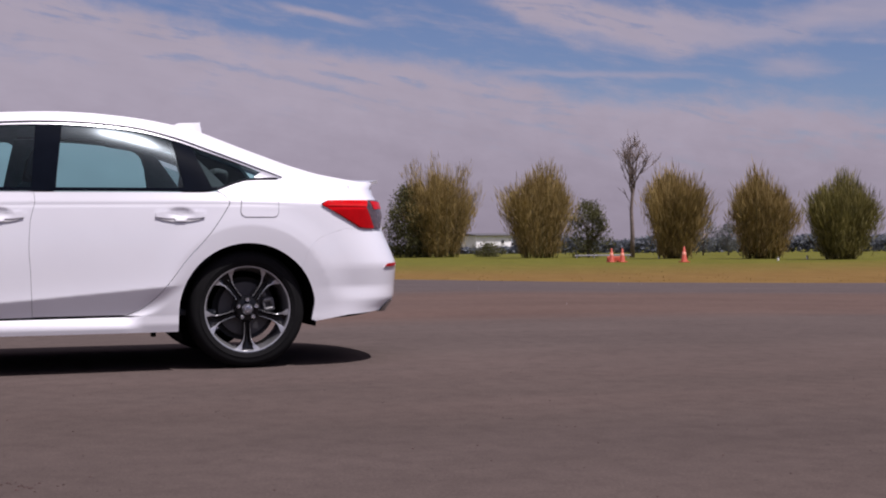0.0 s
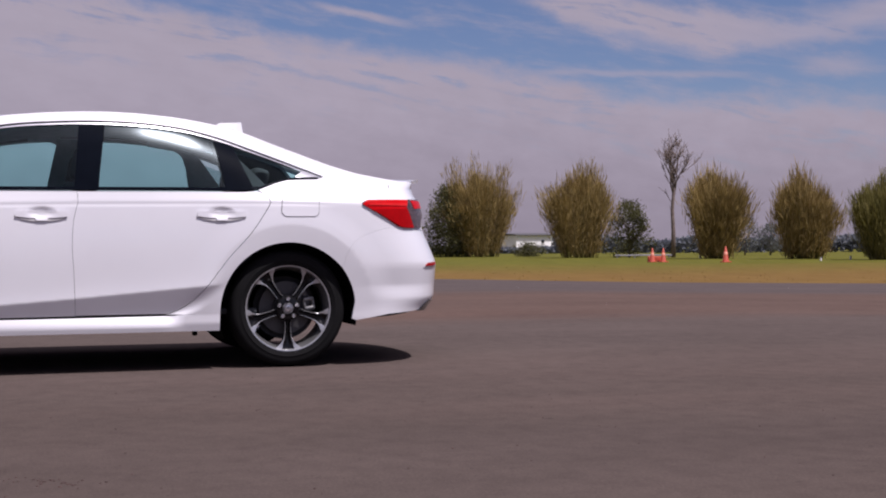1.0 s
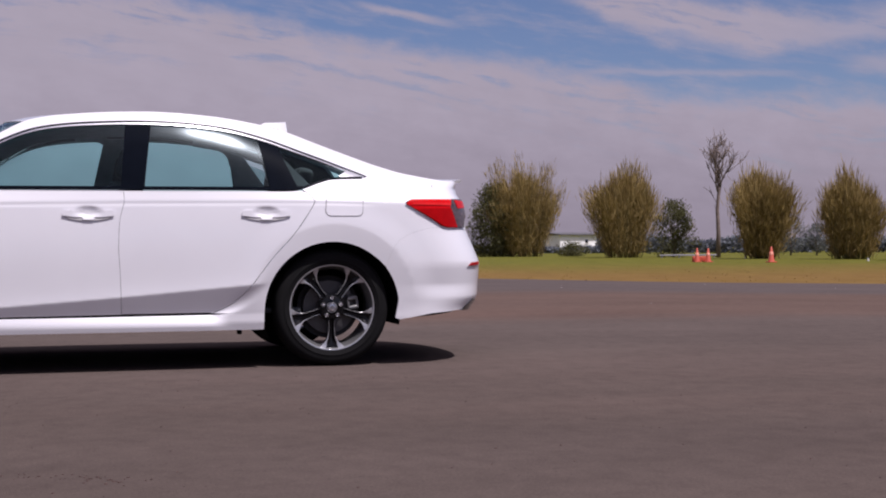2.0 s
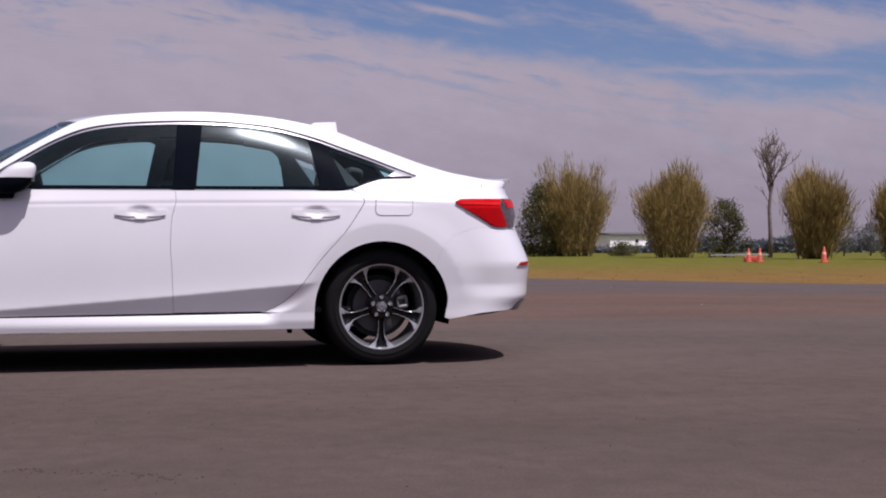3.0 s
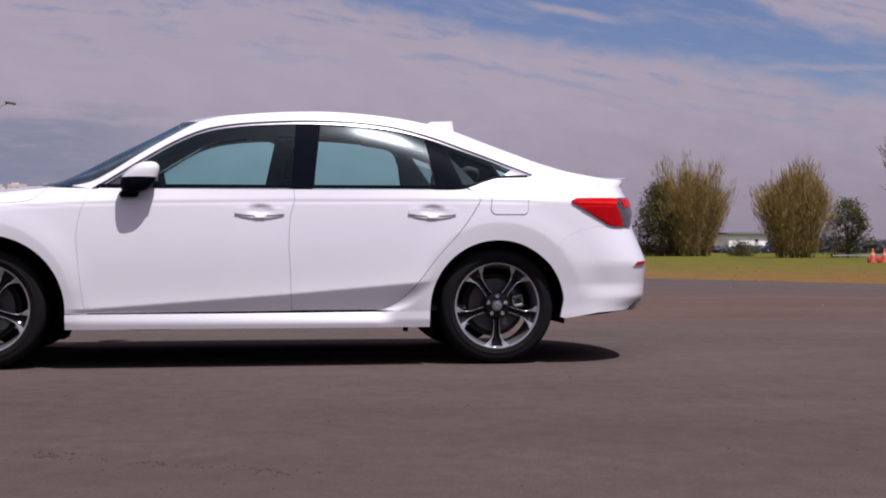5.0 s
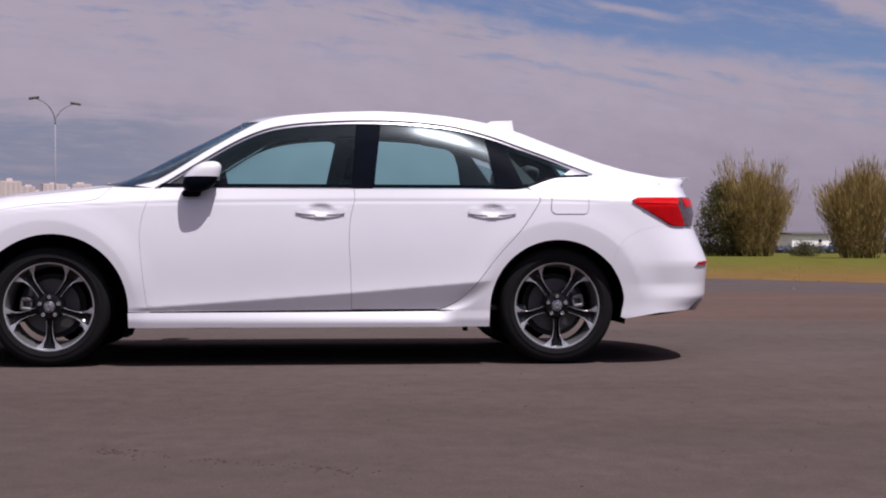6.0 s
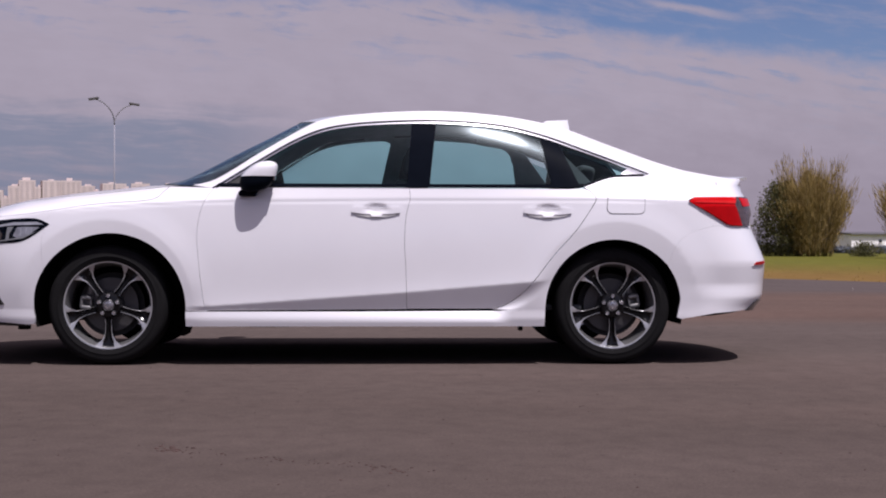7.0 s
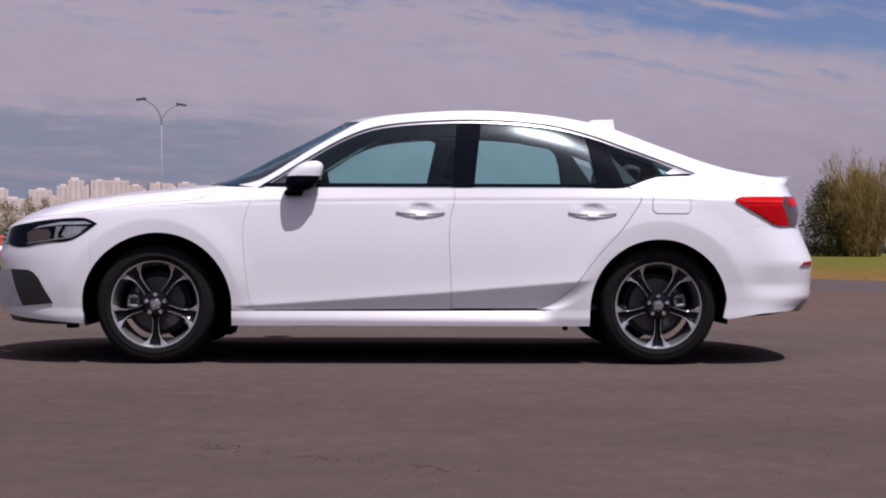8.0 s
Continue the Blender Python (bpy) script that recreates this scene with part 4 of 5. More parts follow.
    # tail lamps
    tail = spline([(1.797, 0.892), (1.810, 0.908), (1.843, 0.921)], 0.01)[:-1] + spline([(1.843, 0.921), (2.10, 0.924), (2.34, 0.928), (2.62, 0.925)]) + [(2.64, 0.90), (2.62, 0.85), (2.36, 0.800), (2.32, 0.752), (2.18, 0.748), (2.09, 0.749), (2.045, 0.757)]
    tl = panel("tail_light", tail, GLOSS_BLACK, car, "red wedge tail lamp with smoked clear end", lift=0.003, rim=0.01, gap=0.010, step=(0.03, 0.02), **kw)
    red = [(1.812, 0.890), (1.850, 0.910), (2.05, 0.912), (2.172, 0.914), (2.138, 0.872), (2.168, 0.805), (2.188, 0.758), (2.095, 0.758), (2.050, 0.766)]
    panel("red_lens", red, REDLENS, tl, step=(0.02, 0.015), lift=0.010, rim=0.008, **kw)
    panel("lower_lens", [(1.875, 0.858), (1.91, 0.862), (2.139, 0.866), (2.166, 0.805), (2.186, 0.760), (2.097, 0.760), (2.056, 0.768)], DEEP_RED, tl, step=(0.02, 0.015), lift=0.0125, rim=0.002, **kw)
    panel("light_guide", [(1.842, 0.883), (1.865, 0.892), (2.148, 0.894), (2.142, 0.880)], BRIGHT_RED, tl, step=(0.02, 0.01), lift=0.013, rim=0.004, **kw)
    panel("clear_lens", [(2.176, 0.916), (2.34, 0.920), (2.60, 0.916), (2.60, 0.86), (2.35, 0.805), (2.305, 0.758), (2.192, 0.758), (2.172, 0.805), (2.143, 0.872)], SMOKE, tl, step=(0.02, 0.015), lift=0.009, rim=0.008, **kw)
    panel("red_band", [(2.20, 0.910), (2.58, 0.912), (2.58, 0.880), (2.225, 0.866)], REDLENS, tl, lift=0.012, rim=0.003, **kw)
    panel("rear_reflector", [(2.195, 0.545), (2.225, 0.559), (2.37, 0.564), (2.38, 0.553), (2.30, 0.545)], DEEP_RED, car, step=(0.02, 0.008), lift=0.008, rim=0.006, **kw)
    panel("bumper_slot", [(2.18, 0.538), (2.22, 0.562), (2.40, 0.568), (2.42, 0.548), (2.32, 0.538)], SLOT, car, step=(0.02, 0.008), lift=0.004, rim=0.002, **kw)
    panel("exhaust_tip", [(2.225, 0.290), (2.30, 0.352), (2.50, 0.345), (2.52, 0.285)], GLOSS_BLACK, car, lift=0.006, rim=0.03, **kw)
    panel("rear_valance", line(lambda s: 0.255, 1.80, 2.95, 16) + [(2.95, 0.31), (2.4, 0.305), (2.25, 0.298), (1.967, 0.284), (1.77, 0.256)], BLACK, car, lift=-0.07, rim=0.03, **kw)
    # fuel flap
    if side < 0:
        flap = []
        for cx, cz, a in ((1.505, 0.945, 0), (1.360, 0.945, 90), (1.350, 0.852, 180), (1.498, 0.852, 270)):
            flap += arc(cx, cz, 0.030, a, a + 90, 6)
        panel("fuel_flap", flap, PAINT, car, step=(0.012, 0.005), lift=0.0030, rim=0.001)
        panel("fuel_flap_gap", shrink(flap, -0.0026), FLAP_GAP, car, step=(0.012, 0.005), lift=0.0018, rim=0.0)

# ---- door handles, mirrors, fin ----
for side in (-1, 1):
    for door, hx in zip(door_obs[side], (0.070, 0.997)):
        bar = [(hx - 0.132, 0.822)] + arc(hx - 0.118, 0.836, 0.013, 180, 90, 4) + arc(hx + 0.118, 0.836, 0.013, 90, 0, 4) + [(hx + 0.128, 0.820), (hx + 0.06, 0.812), (hx, 0.808), (hx - 0.06, 0.812)]
        panel("handle", bar, PAINT, door, "body-coloured pull handle", step=(0.02, 0.008), lift=0.010, rim=0.008, side=side)
        # shade beneath the bar, painted as a grey strip
        under = [(hx - 0.125, 0.820), (hx - 0.06, 0.814), (hx, 0.810), (hx + 0.06, 0.814), (hx + 0.125, 0.820), (hx + 0.10, 0.806), (hx + 0.05, 0.797), (hx, 0.794), (hx - 0.05, 0.797), (hx - 0.10, 0.806)]
        panel("handle_shade_strip", under, HANDLE_SHADE, door, step=(0.02, 0.008), lift=0.006, rim=0.005, side=side)
        panel("handle_trim", [(hx - 0.035, 0.809), (hx + 0.035, 0.809), (hx + 0.025, 0.798), (hx - 0.025, 0.798)], PAINT, door, step=(0.02, 0.008), lift=0.010, rim=0.008, side=side)


def mirror_shell(z_lo, z_hi, grow=0.0):
    """The part of a rounded mirror case between two heights."""
    bm = bmesh.new()
    bmesh.ops.create_uvsphere(bm, u_segments=32, v_segments=24, radius=1)
    for v in bm.verts:
        c = v.co
        d = [math.copysign(abs(q) ** (0.62 if k == 1 else 0.72), q) for k, q in enumerate(c)]
        x = d[0] * (0.094 + grow)
        if d[0] < 0:
            x *= (1.0 - 0.34 * max(0, d[2])) * (1.0 - 0.42 * max(0, -d[1]))
        z = d[2] * ((0.068 if d[2] > 0 else 0.088) + grow) + 0.012 * d[0]
        v.co = (x - 0.556 + 0.02 * d[2], d[1] * (0.070 + grow) - 0.935, z + 1.018)
    for z, keep_up in ((z_lo, True), (z_hi, False)):
        geo = bm.verts[:] + bm.edges[:] + bm.faces[:]
        cut = bmesh.ops.bisect_plane(bm, geom=geo, plane_co=(0, 0, z), plane_no=(0, 0, 1), clear_inner=keep_up, clear_outer=not keep_up)
        edges = [e for e in cut["geom_cut"] if isinstance(e, bmesh.types.BMEdge)]
        if edges:
            bmesh.ops.holes_fill(bm, edges=edges)
    return bm


def mirrored(bm, side):
    if side > 0:
        for v in bm.verts:
            v.co.y = -v.co.y
            v.co.x -= 0.08
    return bm


for side in (-1, 1):
    case = part("mirror", mirrored(mirror_shell(0.9, 1.008), side), PILLAR, car, "door mirror with white cap and black underside", angle=50)
    part("cap", mirrored(mirror_shell(1.010, 1.2, 0.003), side), PAINT, case, "white cap", angle=50)
    foot = box((-0.650, -0.925, 0.905), (-0.550, -0.86, 0.962), 0.022, 3)
    for v in foot.verts:
        if v.co.z < 0.93:
            v.co.x -= 0.015
    part("foot", mirrored(foot, side), PILLAR, case, angle=50)
    part("mirror_glass", mirrored(box((-0.478, -0.970, 0.990), (-0.4655, -0.90, 1.045), 0.002), side), SILVER, case)

fin = bmesh.new()
bmesh.ops.create_cube(fin, size=1)
bmesh.ops.subdivide_edges(fin, edges=fin.edges[:], cuts=5, use_grid_fill=True)
for v in fin.verts:
    u, w, h = v.co.x + 0.5, v.co.y, v.co.z + 0.5
    x = 1.035 + 0.215 * u
    foot_z = float(rail_z(x)) + 0.020
    head_z = foot_z + 0.004 + (1.394 + 0.010 * u - foot_z) * min(1, u / 0.30 + 0.02) ** 0.6
    x -= 0.03 * h * max(0, u - 0.75) * 2
    v.co = (x, w * 0.080 * (1 - 0.78 * h) * (0.35 + 0.65 * math.sin(math.pi * min(1, 0.12 + u * 0.6))), foot_z + (head_z - foot_z) * h)
part("antenna_fin", fin, PAINT, car, angle=50)

# ---- wheels ----
def turned(bm, deg):
    bmesh.ops.rotate(bm, verts=bm.verts[:], cent=(0, 0, 0), matrix=Matrix.Rotation(radians(deg), 3, "Y"))
    return bm


tyre_profile = [(0.229, 0.012), (0.232, -0.004), (0.238, -0.012), (0.246, -0.014), (0.262, -0.021), (0.264, -0.019), (0.280, -0.021), (0.296, -0.017), (0.307, -0.008),
                (0.315, 0.006), (0.320, 0.03), (0.322, 0.055), (0.319, 0.058), (0.322, 0.061), (0.3225, 0.10), (0.319, 0.103), (0.322, 0.106), (0.321, 0.16), (0.312, 0.19), (0.285, 0.205), (0.222, 0.19)]
WHEEL = {
    "tyre": mesh_of(lathe(tyre_profile, 96), "tyre", RUBBER, True, 60),
    "rim": mesh_of(join(lathe([(0.2185, -0.002), (0.2215, -0.009), (0.2270, -0.010), (0.2290, -0.002), (0.2270, 0.012), (0.2185, -0.002)], 96)), "rim", ALLOY, True, 40),
    "barrel": mesh_of(lathe([(0.220, -0.003), (0.213, 0.02), (0.205, 0.05), (0.200, 0.12), (0.205, 0.18), (0.220, 0.19)], 72), "barrel", BARREL),
    "brake_disc": mesh_of(join(lathe([(0.070, 0.085), (0.141, 0.085), (0.141, 0.108), (0.07, 0.108)], 64), lathe([(0.001, 0.062), (0.068, 0.062), (0.072, 0.085), (0.072, 0.09)], 48)), "brake_disc", DISC, True, 35),
    "dust_shield": mesh_of(lathe([(0.001, 0.125), (0.150, 0.125), (0.168, 0.118), (0.168, 0.128), (0.001, 0.135)], 48), "dust_shield", BLACK, True, 35),
    "hub": mesh_of(lathe([(0.0, 0.0), (0.046, 0.001), (0.060, 0.006), (0.066, 0.02), (0.066, 0.06), (0.0, 0.06)], 48), "hub", GUNMETAL, True, 35),
    "hub_cap": mesh_of(lathe([(0.0, -0.010), (0.024, -0.008), (0.029, -0.003), (0.030, 0.004)], 40), "hub_cap", CAP, True, 40),
    "cap_badge": mesh_of(lathe([(0.0110, -0.0095), (0.0120, -0.0115), (0.0165, -0.0110), (0.0175, -0.0085)], 32), "cap_badge", CHROME, True, 40),
}


def ribbed(sections, thick):
    """A bar along the radius: each section is (radius, [(offset, depth), ...]) across it."""
    bm = bmesh.new()
    rows, floor_rows = [], []
    for r, pts in sections:
        rows.append([bm.verts.new((o, y, r)) for o, y in pts])
        floor_rows.append([bm.verts.new((o, max(q[1] for q in pts) + thick, r)) for o, y in (pts[0], pts[-1])])
    for p, q, u, w in zip(rows, rows[1:], floor_rows, floor_rows[1:]):
        for i in range(len(p) - 1):
            bm.faces.new((p[i], p[i + 1], q[i + 1], q[i]))
        bm.faces.new((p[0], q[0], w[0], u[0]))
        bm.faces.new((p[-1], u[1], w[1], q[-1]))
        bm.faces.new((u[0], w[0], w[1], u[1]))
    for p, u in ((rows[0], floor_rows[0]), (rows[-1], floor_rows[-1])):
        bm.faces.new(p + [u[1], u[0]])
    return bm


SPOKE_RUN = [(0.045, 0.022), (0.10, 0.0160), (0.140, 0.0180), (0.165, 0.0235), (0.185, 0.036), (0.203, 0.059), (0.2185, 0.077)]


def wheel_spoke(deg):
    """Dark spoke with a sunken groove that forks at the rim."""
    run = []
    for r, o in SPOKE_RUN:
        y = table(r, [(0.045, 0.010), (0.10, 0.014), (0.14, 0.015), (0.165, 0.017), (0.185, 0.014), (0.203, 0.009), (0.2185, 0.003)])
        run.append((r, [(-o, y + 0.004), (-o * 0.55, y), (-o * 0.22, y + 0.010), (o * 0.22, y + 0.010), (o * 0.55, y), (o, y + 0.004)]))
    return turned(ribbed(run, 0.022), deg)


def spoke_edge(deg, sign):
    """A thin machined ridge along one flank of the spoke, opening into a bright slanted facet at the rim."""
    run = [(0.072, 0.0150, 0.0170, 0.007, 0.009), (0.10, 0.0135, 0.0155, 0.009, 0.011), (0.14, 0.0152, 0.0180, 0.009, 0.011), (0.165, 0.0185, 0.0240, 0.011, 0.010),
           (0.185, 0.0270, 0.0370, 0.009, 0.006), (0.203, 0.0290, 0.0600, 0.004, 0.001), (0.2185, 0.034, 0.0780, -0.002, -0.005)]
    bm = ribbed([(r, [(sign * o0, y0), (sign * (o0 * 0.45 + o1 * 0.55), (y0 + y1) / 2 - 0.0012), (sign * o1, y1)]) for r, o0, o1, y0, y1 in run], 0.004)
    return turned(bm, deg)


def wheel_nut(deg):
    bm = lathe([(0.0, -0.014), (0.008, -0.014), (0.0125, -0.008), (0.013, 0.006)], 12)
    bmesh.ops.translate(bm, verts=bm.verts[:], vec=(0, 0, 0.050))
    return turned(bm, deg)


SPOKES = [mesh_of(wheel_spoke(180 + 72 * k), "spoke", GUNMETAL, True, 30) for k in range(5)]
EDGES = [mesh_of(spoke_edge(180 + 72 * k, sg), "spoke_face", ALLOY, True, 30) for k in range(5) for sg in (-1, 1)]
NUTS = [mesh_of(wheel_nut(72 * k), "wheel_nut", CHROME, True, 40) for k in range(5)]


def caliper(lean, way):
    """Cast caliper: a bridge with two piston bosses, an open window between them and a bolted bracket arm."""
    parts = [box((-0.034, 0.045, -0.160), (0.034, 0.12, -0.143), 0.008, 3), box((-0.037, 0.040, -0.154), (-0.014, 0.12, -0.098), 0.011, 3),
             box((0.014, 0.040, -0.154), (0.037, 0.12, -0.098), 0.011, 3), box((-0.032, 0.045, -0.110), (0.032, 0.10, -0.095), 0.007, 3), box((-0.024, 0.082, -0.145), (0.024, 0.12, -0.10), 0.004)]
    arm = [box((way * 0.075 - 0.035, 0.070, -0.128), (way * 0.075 + 0.035, 0.10, -0.098), 0.010, 3), lathe([(0.0, 0.048), (0.009, 0.048), (0.013, 0.054), (0.013, 0.09)], 16)]
    bmesh.ops.translate(arm[1], verts=arm[1].verts[:], vec=(way * 0.092, 0, -0.085))
    return turned(join(*parts, *arm), lean)


CALIPERS = {-1: mesh_of(caliper(95, -1), "caliper", CALIPER, True, 40), 1: mesh_of(caliper(-100, 1), "caliper", CALIPER, True, 40)}
for side in (-1, 1):
    for end in (-1, 1):
        hub_at = new("wheel")
        hub_at.parent = car
        hub_at.matrix_basis = pose(end * 1.3610, side * 0.835, HUB_Z + 0.003, 0, 0, 180 if side > 0 else 0)
        tagged(hub_at, "seventeen inch alloy wheel, five dark forked spokes")
        for key, me in WHEEL.items():
            part(key, me, None, hub_at).scale = (1, 1, 1) if key == "tyre" else (1.035, 1, 1.035)
        for me in SPOKES + EDGES + NUTS:
            part(me.name.split(".")[0], me, None, hub_at).scale = (1.035, 1, 1.035)
        part("caliper", CALIPERS[end * (1 if side < 0 else -1)], None, hub_at)
        # wheel house
        r = 0.400 if end < 0 else 0.380
        cx, cz = (-1.3415, 0.309) if end < 0 else (1.360, 0.306)
        bm = bmesh.new()
        prev = None
        for a in np.linspace(-13 if end > 0 else -22, 202 if end > 0 else 195, 40):
            c, sn = math.cos(radians(a)), math.sin(radians(a))
            row = [bm.verts.new((cx + rr * c, side * yy, cz + rr * sn)) for rr, yy in ((r, 0.872), (r + 0.012, 0.80), (r + 0.012, 0.56), (0.02, 0.55))]
            if prev:
                for i in range(3):
                    bm.faces.new((prev[i], prev[i + 1], row[i + 1], row[i]))
            prev = row
        part("wheel_house", bm, SOOT, car)

# ---- underside ----
under = join(box((-0.95, -0.80, 0.212), (0.98, 0.80, 0.29), 0.02), box((-2.15, -0.50, 0.222), (-0.9, 0.50, 0.32), 0.02), box((0.9, -0.50, 0.235), (1.75, 0.50, 0.34), 0.02), box((1.7, -0.50, 0.325), (2.2, 0.50, 0.40), 0.02))
part("underbody", under, SOOT, car)
# two unseen boxes added to block sun leaking through the nose
part("nose_light_block", box((-2.15, -0.62, 0.262), (-1.82, 0.62, 0.70), 0.03), SOOT, car)
part("bay_light_block", box((-1.80, -0.50, 0.33), (-0.98, 0.50, 0.80), 0.05), SOOT, car)
for x0, x1, y0, z0 in ((-1.86, -1.80, -0.74, 0.185), (0.86, 0.885, -0.70, 0.175), (-0.62, -0.40, -0.76, 0.200), (0.55, 0.75, -0.60, 0.196)):
    part("underside_bracket", box((x0, y0, z0), (x1, y0 + 0.05, z0 + 0.06), 0.006), SOOT, car)
part("exhaust_pipe", tube([(-0.5, 0.1, 0.225), (0.6, 0.12, 0.222), (1.2, 0.3, 0.255), (1.75, 0.30, 0.33)], 0.025, 10), DISC, car)
part("silencer", box((1.72, -0.1, 0.30), (2.05, 0.45, 0.39), 0.04), DISC, car)

# ---- cabin ----
part("cabin_floor", box((-0.95, -0.76, 0.292), (1.2, 0.76, 0.32)), CABIN, car)
dash = box((-1.02, -0.74, 0.62), (-0.50, 0.74, 0.915), 0.06, 3)
part("dashboard", dash, CABIN, car)
wheel_ring = lathe([(0.182 + 0.013 * math.cos(a), 0.013 * math.sin(a)) for a in np.linspace(0, 2 * math.pi, 11)], 40)
ring = part("steering_wheel", wheel_ring, BLACK, car)
ring.matrix_basis = pose(-0.36, -0.37, 0.80, 0, 0, 90) @ pose(0, 0, 0, -22, 0, 0)


def seat(x, y):
    base = part("seat", box((x - 0.28, y - 0.25, 0.36), (x + 0.24, y + 0.25, 0.53), 0.06, 3), CABIN, car, "dark cloth car seat")
    b = box((-0.07, -0.24, 0), (0.07, 0.24, 0.56), 0.06, 3)
    bk = part("backrest", b, CABIN, base)
    bk.matrix_basis = pose(x + 0.20, y, 0.48, 0, 18, 0)
    h = box((-0.05, -0.12, 0), (0.05, 0.12, 0.17), 0.04, 3)
    hd = part("headrest", h, CABIN, base)
    hd.matrix_basis = pose(x + 0.385, y, 1.04, 0, 12, 0)
    return base


for y in (-0.36, 0.36):
    seat(-0.12, y)
rear_seat = part("rear_seat", box((0.62, -0.62, 0.36), (1.12, 0.62, 0.56), 0.07, 3), CABIN, car)
rb = part("backrest", box((-0.08, -0.62, 0), (0.08, 0.62, 0.50), 0.06, 3), CABIN, rear_seat)
rb.matrix_basis = pose(1.08, 0, 0.50, 0, 22, 0)
for y in (-0.36, 0.36):
    hd = part("headrest", box((-0.05, -0.13, 0), (0.05, 0.13, 0.15), 0.04, 3), CABIN, rear_seat)
    hd.matrix_basis = pose(1.25, y, 0.96, 0, 14, 0)
part("parcel_shelf", box((1.20, -0.62, 0.90), (1.85, 0.62, 0.935), 0.01), CABIN, car)

# ---- verge, plants and distance ----
def blade(vs, fs, p, d, length, width, rnd):
    """A narrow leaf from p along d."""
    side = d.cross(Vector((rnd.uniform(-1, 1), rnd.uniform(-1, 1), rnd.uniform(-0.4, 0.4)))).normalized() * (width / 2)
    i = len(vs)
    q = p + d * length * 0.45
    vs.extend([tuple(p), tuple(q + side), tuple(p + d * length), tuple(q - side)])
    fs.append((i, i + 1, i + 2, i + 3))


def raw_mesh(name, vs, fs, mat, smooth=False):
    me = bpy.data.meshes.new(name)
    me.from_pydata(vs, [], fs)
    me.materials.append(mat)
    if smooth:
        me.shade_smooth()
    return me


def bamboo(x, y, height, width, foot, seed, mat, label, culms=170, leaves=135, tall=1.0):
    """A clump of culms that fan out from a tight foot, each feathered with narrow leaves."""
    rnd = random.Random(seed)
    top = thing("bamboo_clump", label, "bamboo", (x, y, ground_z(x) - 0.05), group="bamboo clumps along the verge")
    vs, fs = [], []
    stems = []
    # the culms stand in loose plumes that part at the top
    plumes = []
    for c in range(34):
        plumes.append((rnd.uniform(0, 2 * math.pi), math.sqrt(rnd.random()), rnd.uniform(0.84, 1.0) if c % 6 else rnd.uniform(1.04, 1.13) * tall))
    for c in range(culms):
        a, r, hh = plumes[c % len(plumes)]
        a += rnd.gauss(0, 0.25)
        r = min(1.05, abs(r + rnd.gauss(0, 0.13)))
        lean = r * width * 0.5 * rnd.uniform(0.70, 1.08)
        h = height * 0.91 * (1.0 - 0.30 * r ** 2.2) * hh * rnd.uniform(0.80, 1.0)
        f = Vector((math.cos(a) * r * foot * 0.5, math.sin(a) * r * foot * 0.5, 0))
        tip = Vector((math.cos(a) * lean, math.sin(a) * lean, h))
        mid = f.lerp(tip, 0.5) + Vector((math.cos(a), math.sin(a), 0)) * lean * 0.02 + Vector((0, 0, h * 0.10))
        pts = [f * (1 - t) ** 2 + mid * 2 * t * (1 - t) + tip * t * t for t in [k / 7 for k in range(8)]]
        if c % 3 == 0:
            stems.append((pts, [0.035 * (1 - 0.75 * k / 7) for k in range(8)]))
        for k in range(leaves):
            t = 0.02 + 0.98 * rnd.random() ** 0.80
            p = f * (1 - t) ** 2 + mid * 2 * t * (1 - t) + tip * t * t
            d = ((mid - f) * (1 - t) + (tip - mid) * t).normalized()
            p = p + Vector((rnd.gauss(0, 1), rnd.gauss(0, 1), rnd.gauss(0, 1))) * (0.16 + 0.26 * t * (1 - 0.6 * t ** 3))
            d = (d + Vector((rnd.gauss(0, 1), rnd.gauss(0, 1), rnd.gauss(0, 0.5))) * (0.36 - 0.18 * t)).normalized()
            blade(vs, fs, p, d, rnd.uniform(0.30, 0.66) * (1.0 + 0.8 * t ** 3), rnd.uniform(0.030, 0.056), rnd)
    part("leaves", raw_mesh("leaves", vs, fs, mat), None, top)
    for pts, rad in stems:
        part("culm", tube(pts, rad, 5), CULM, top)
    return top


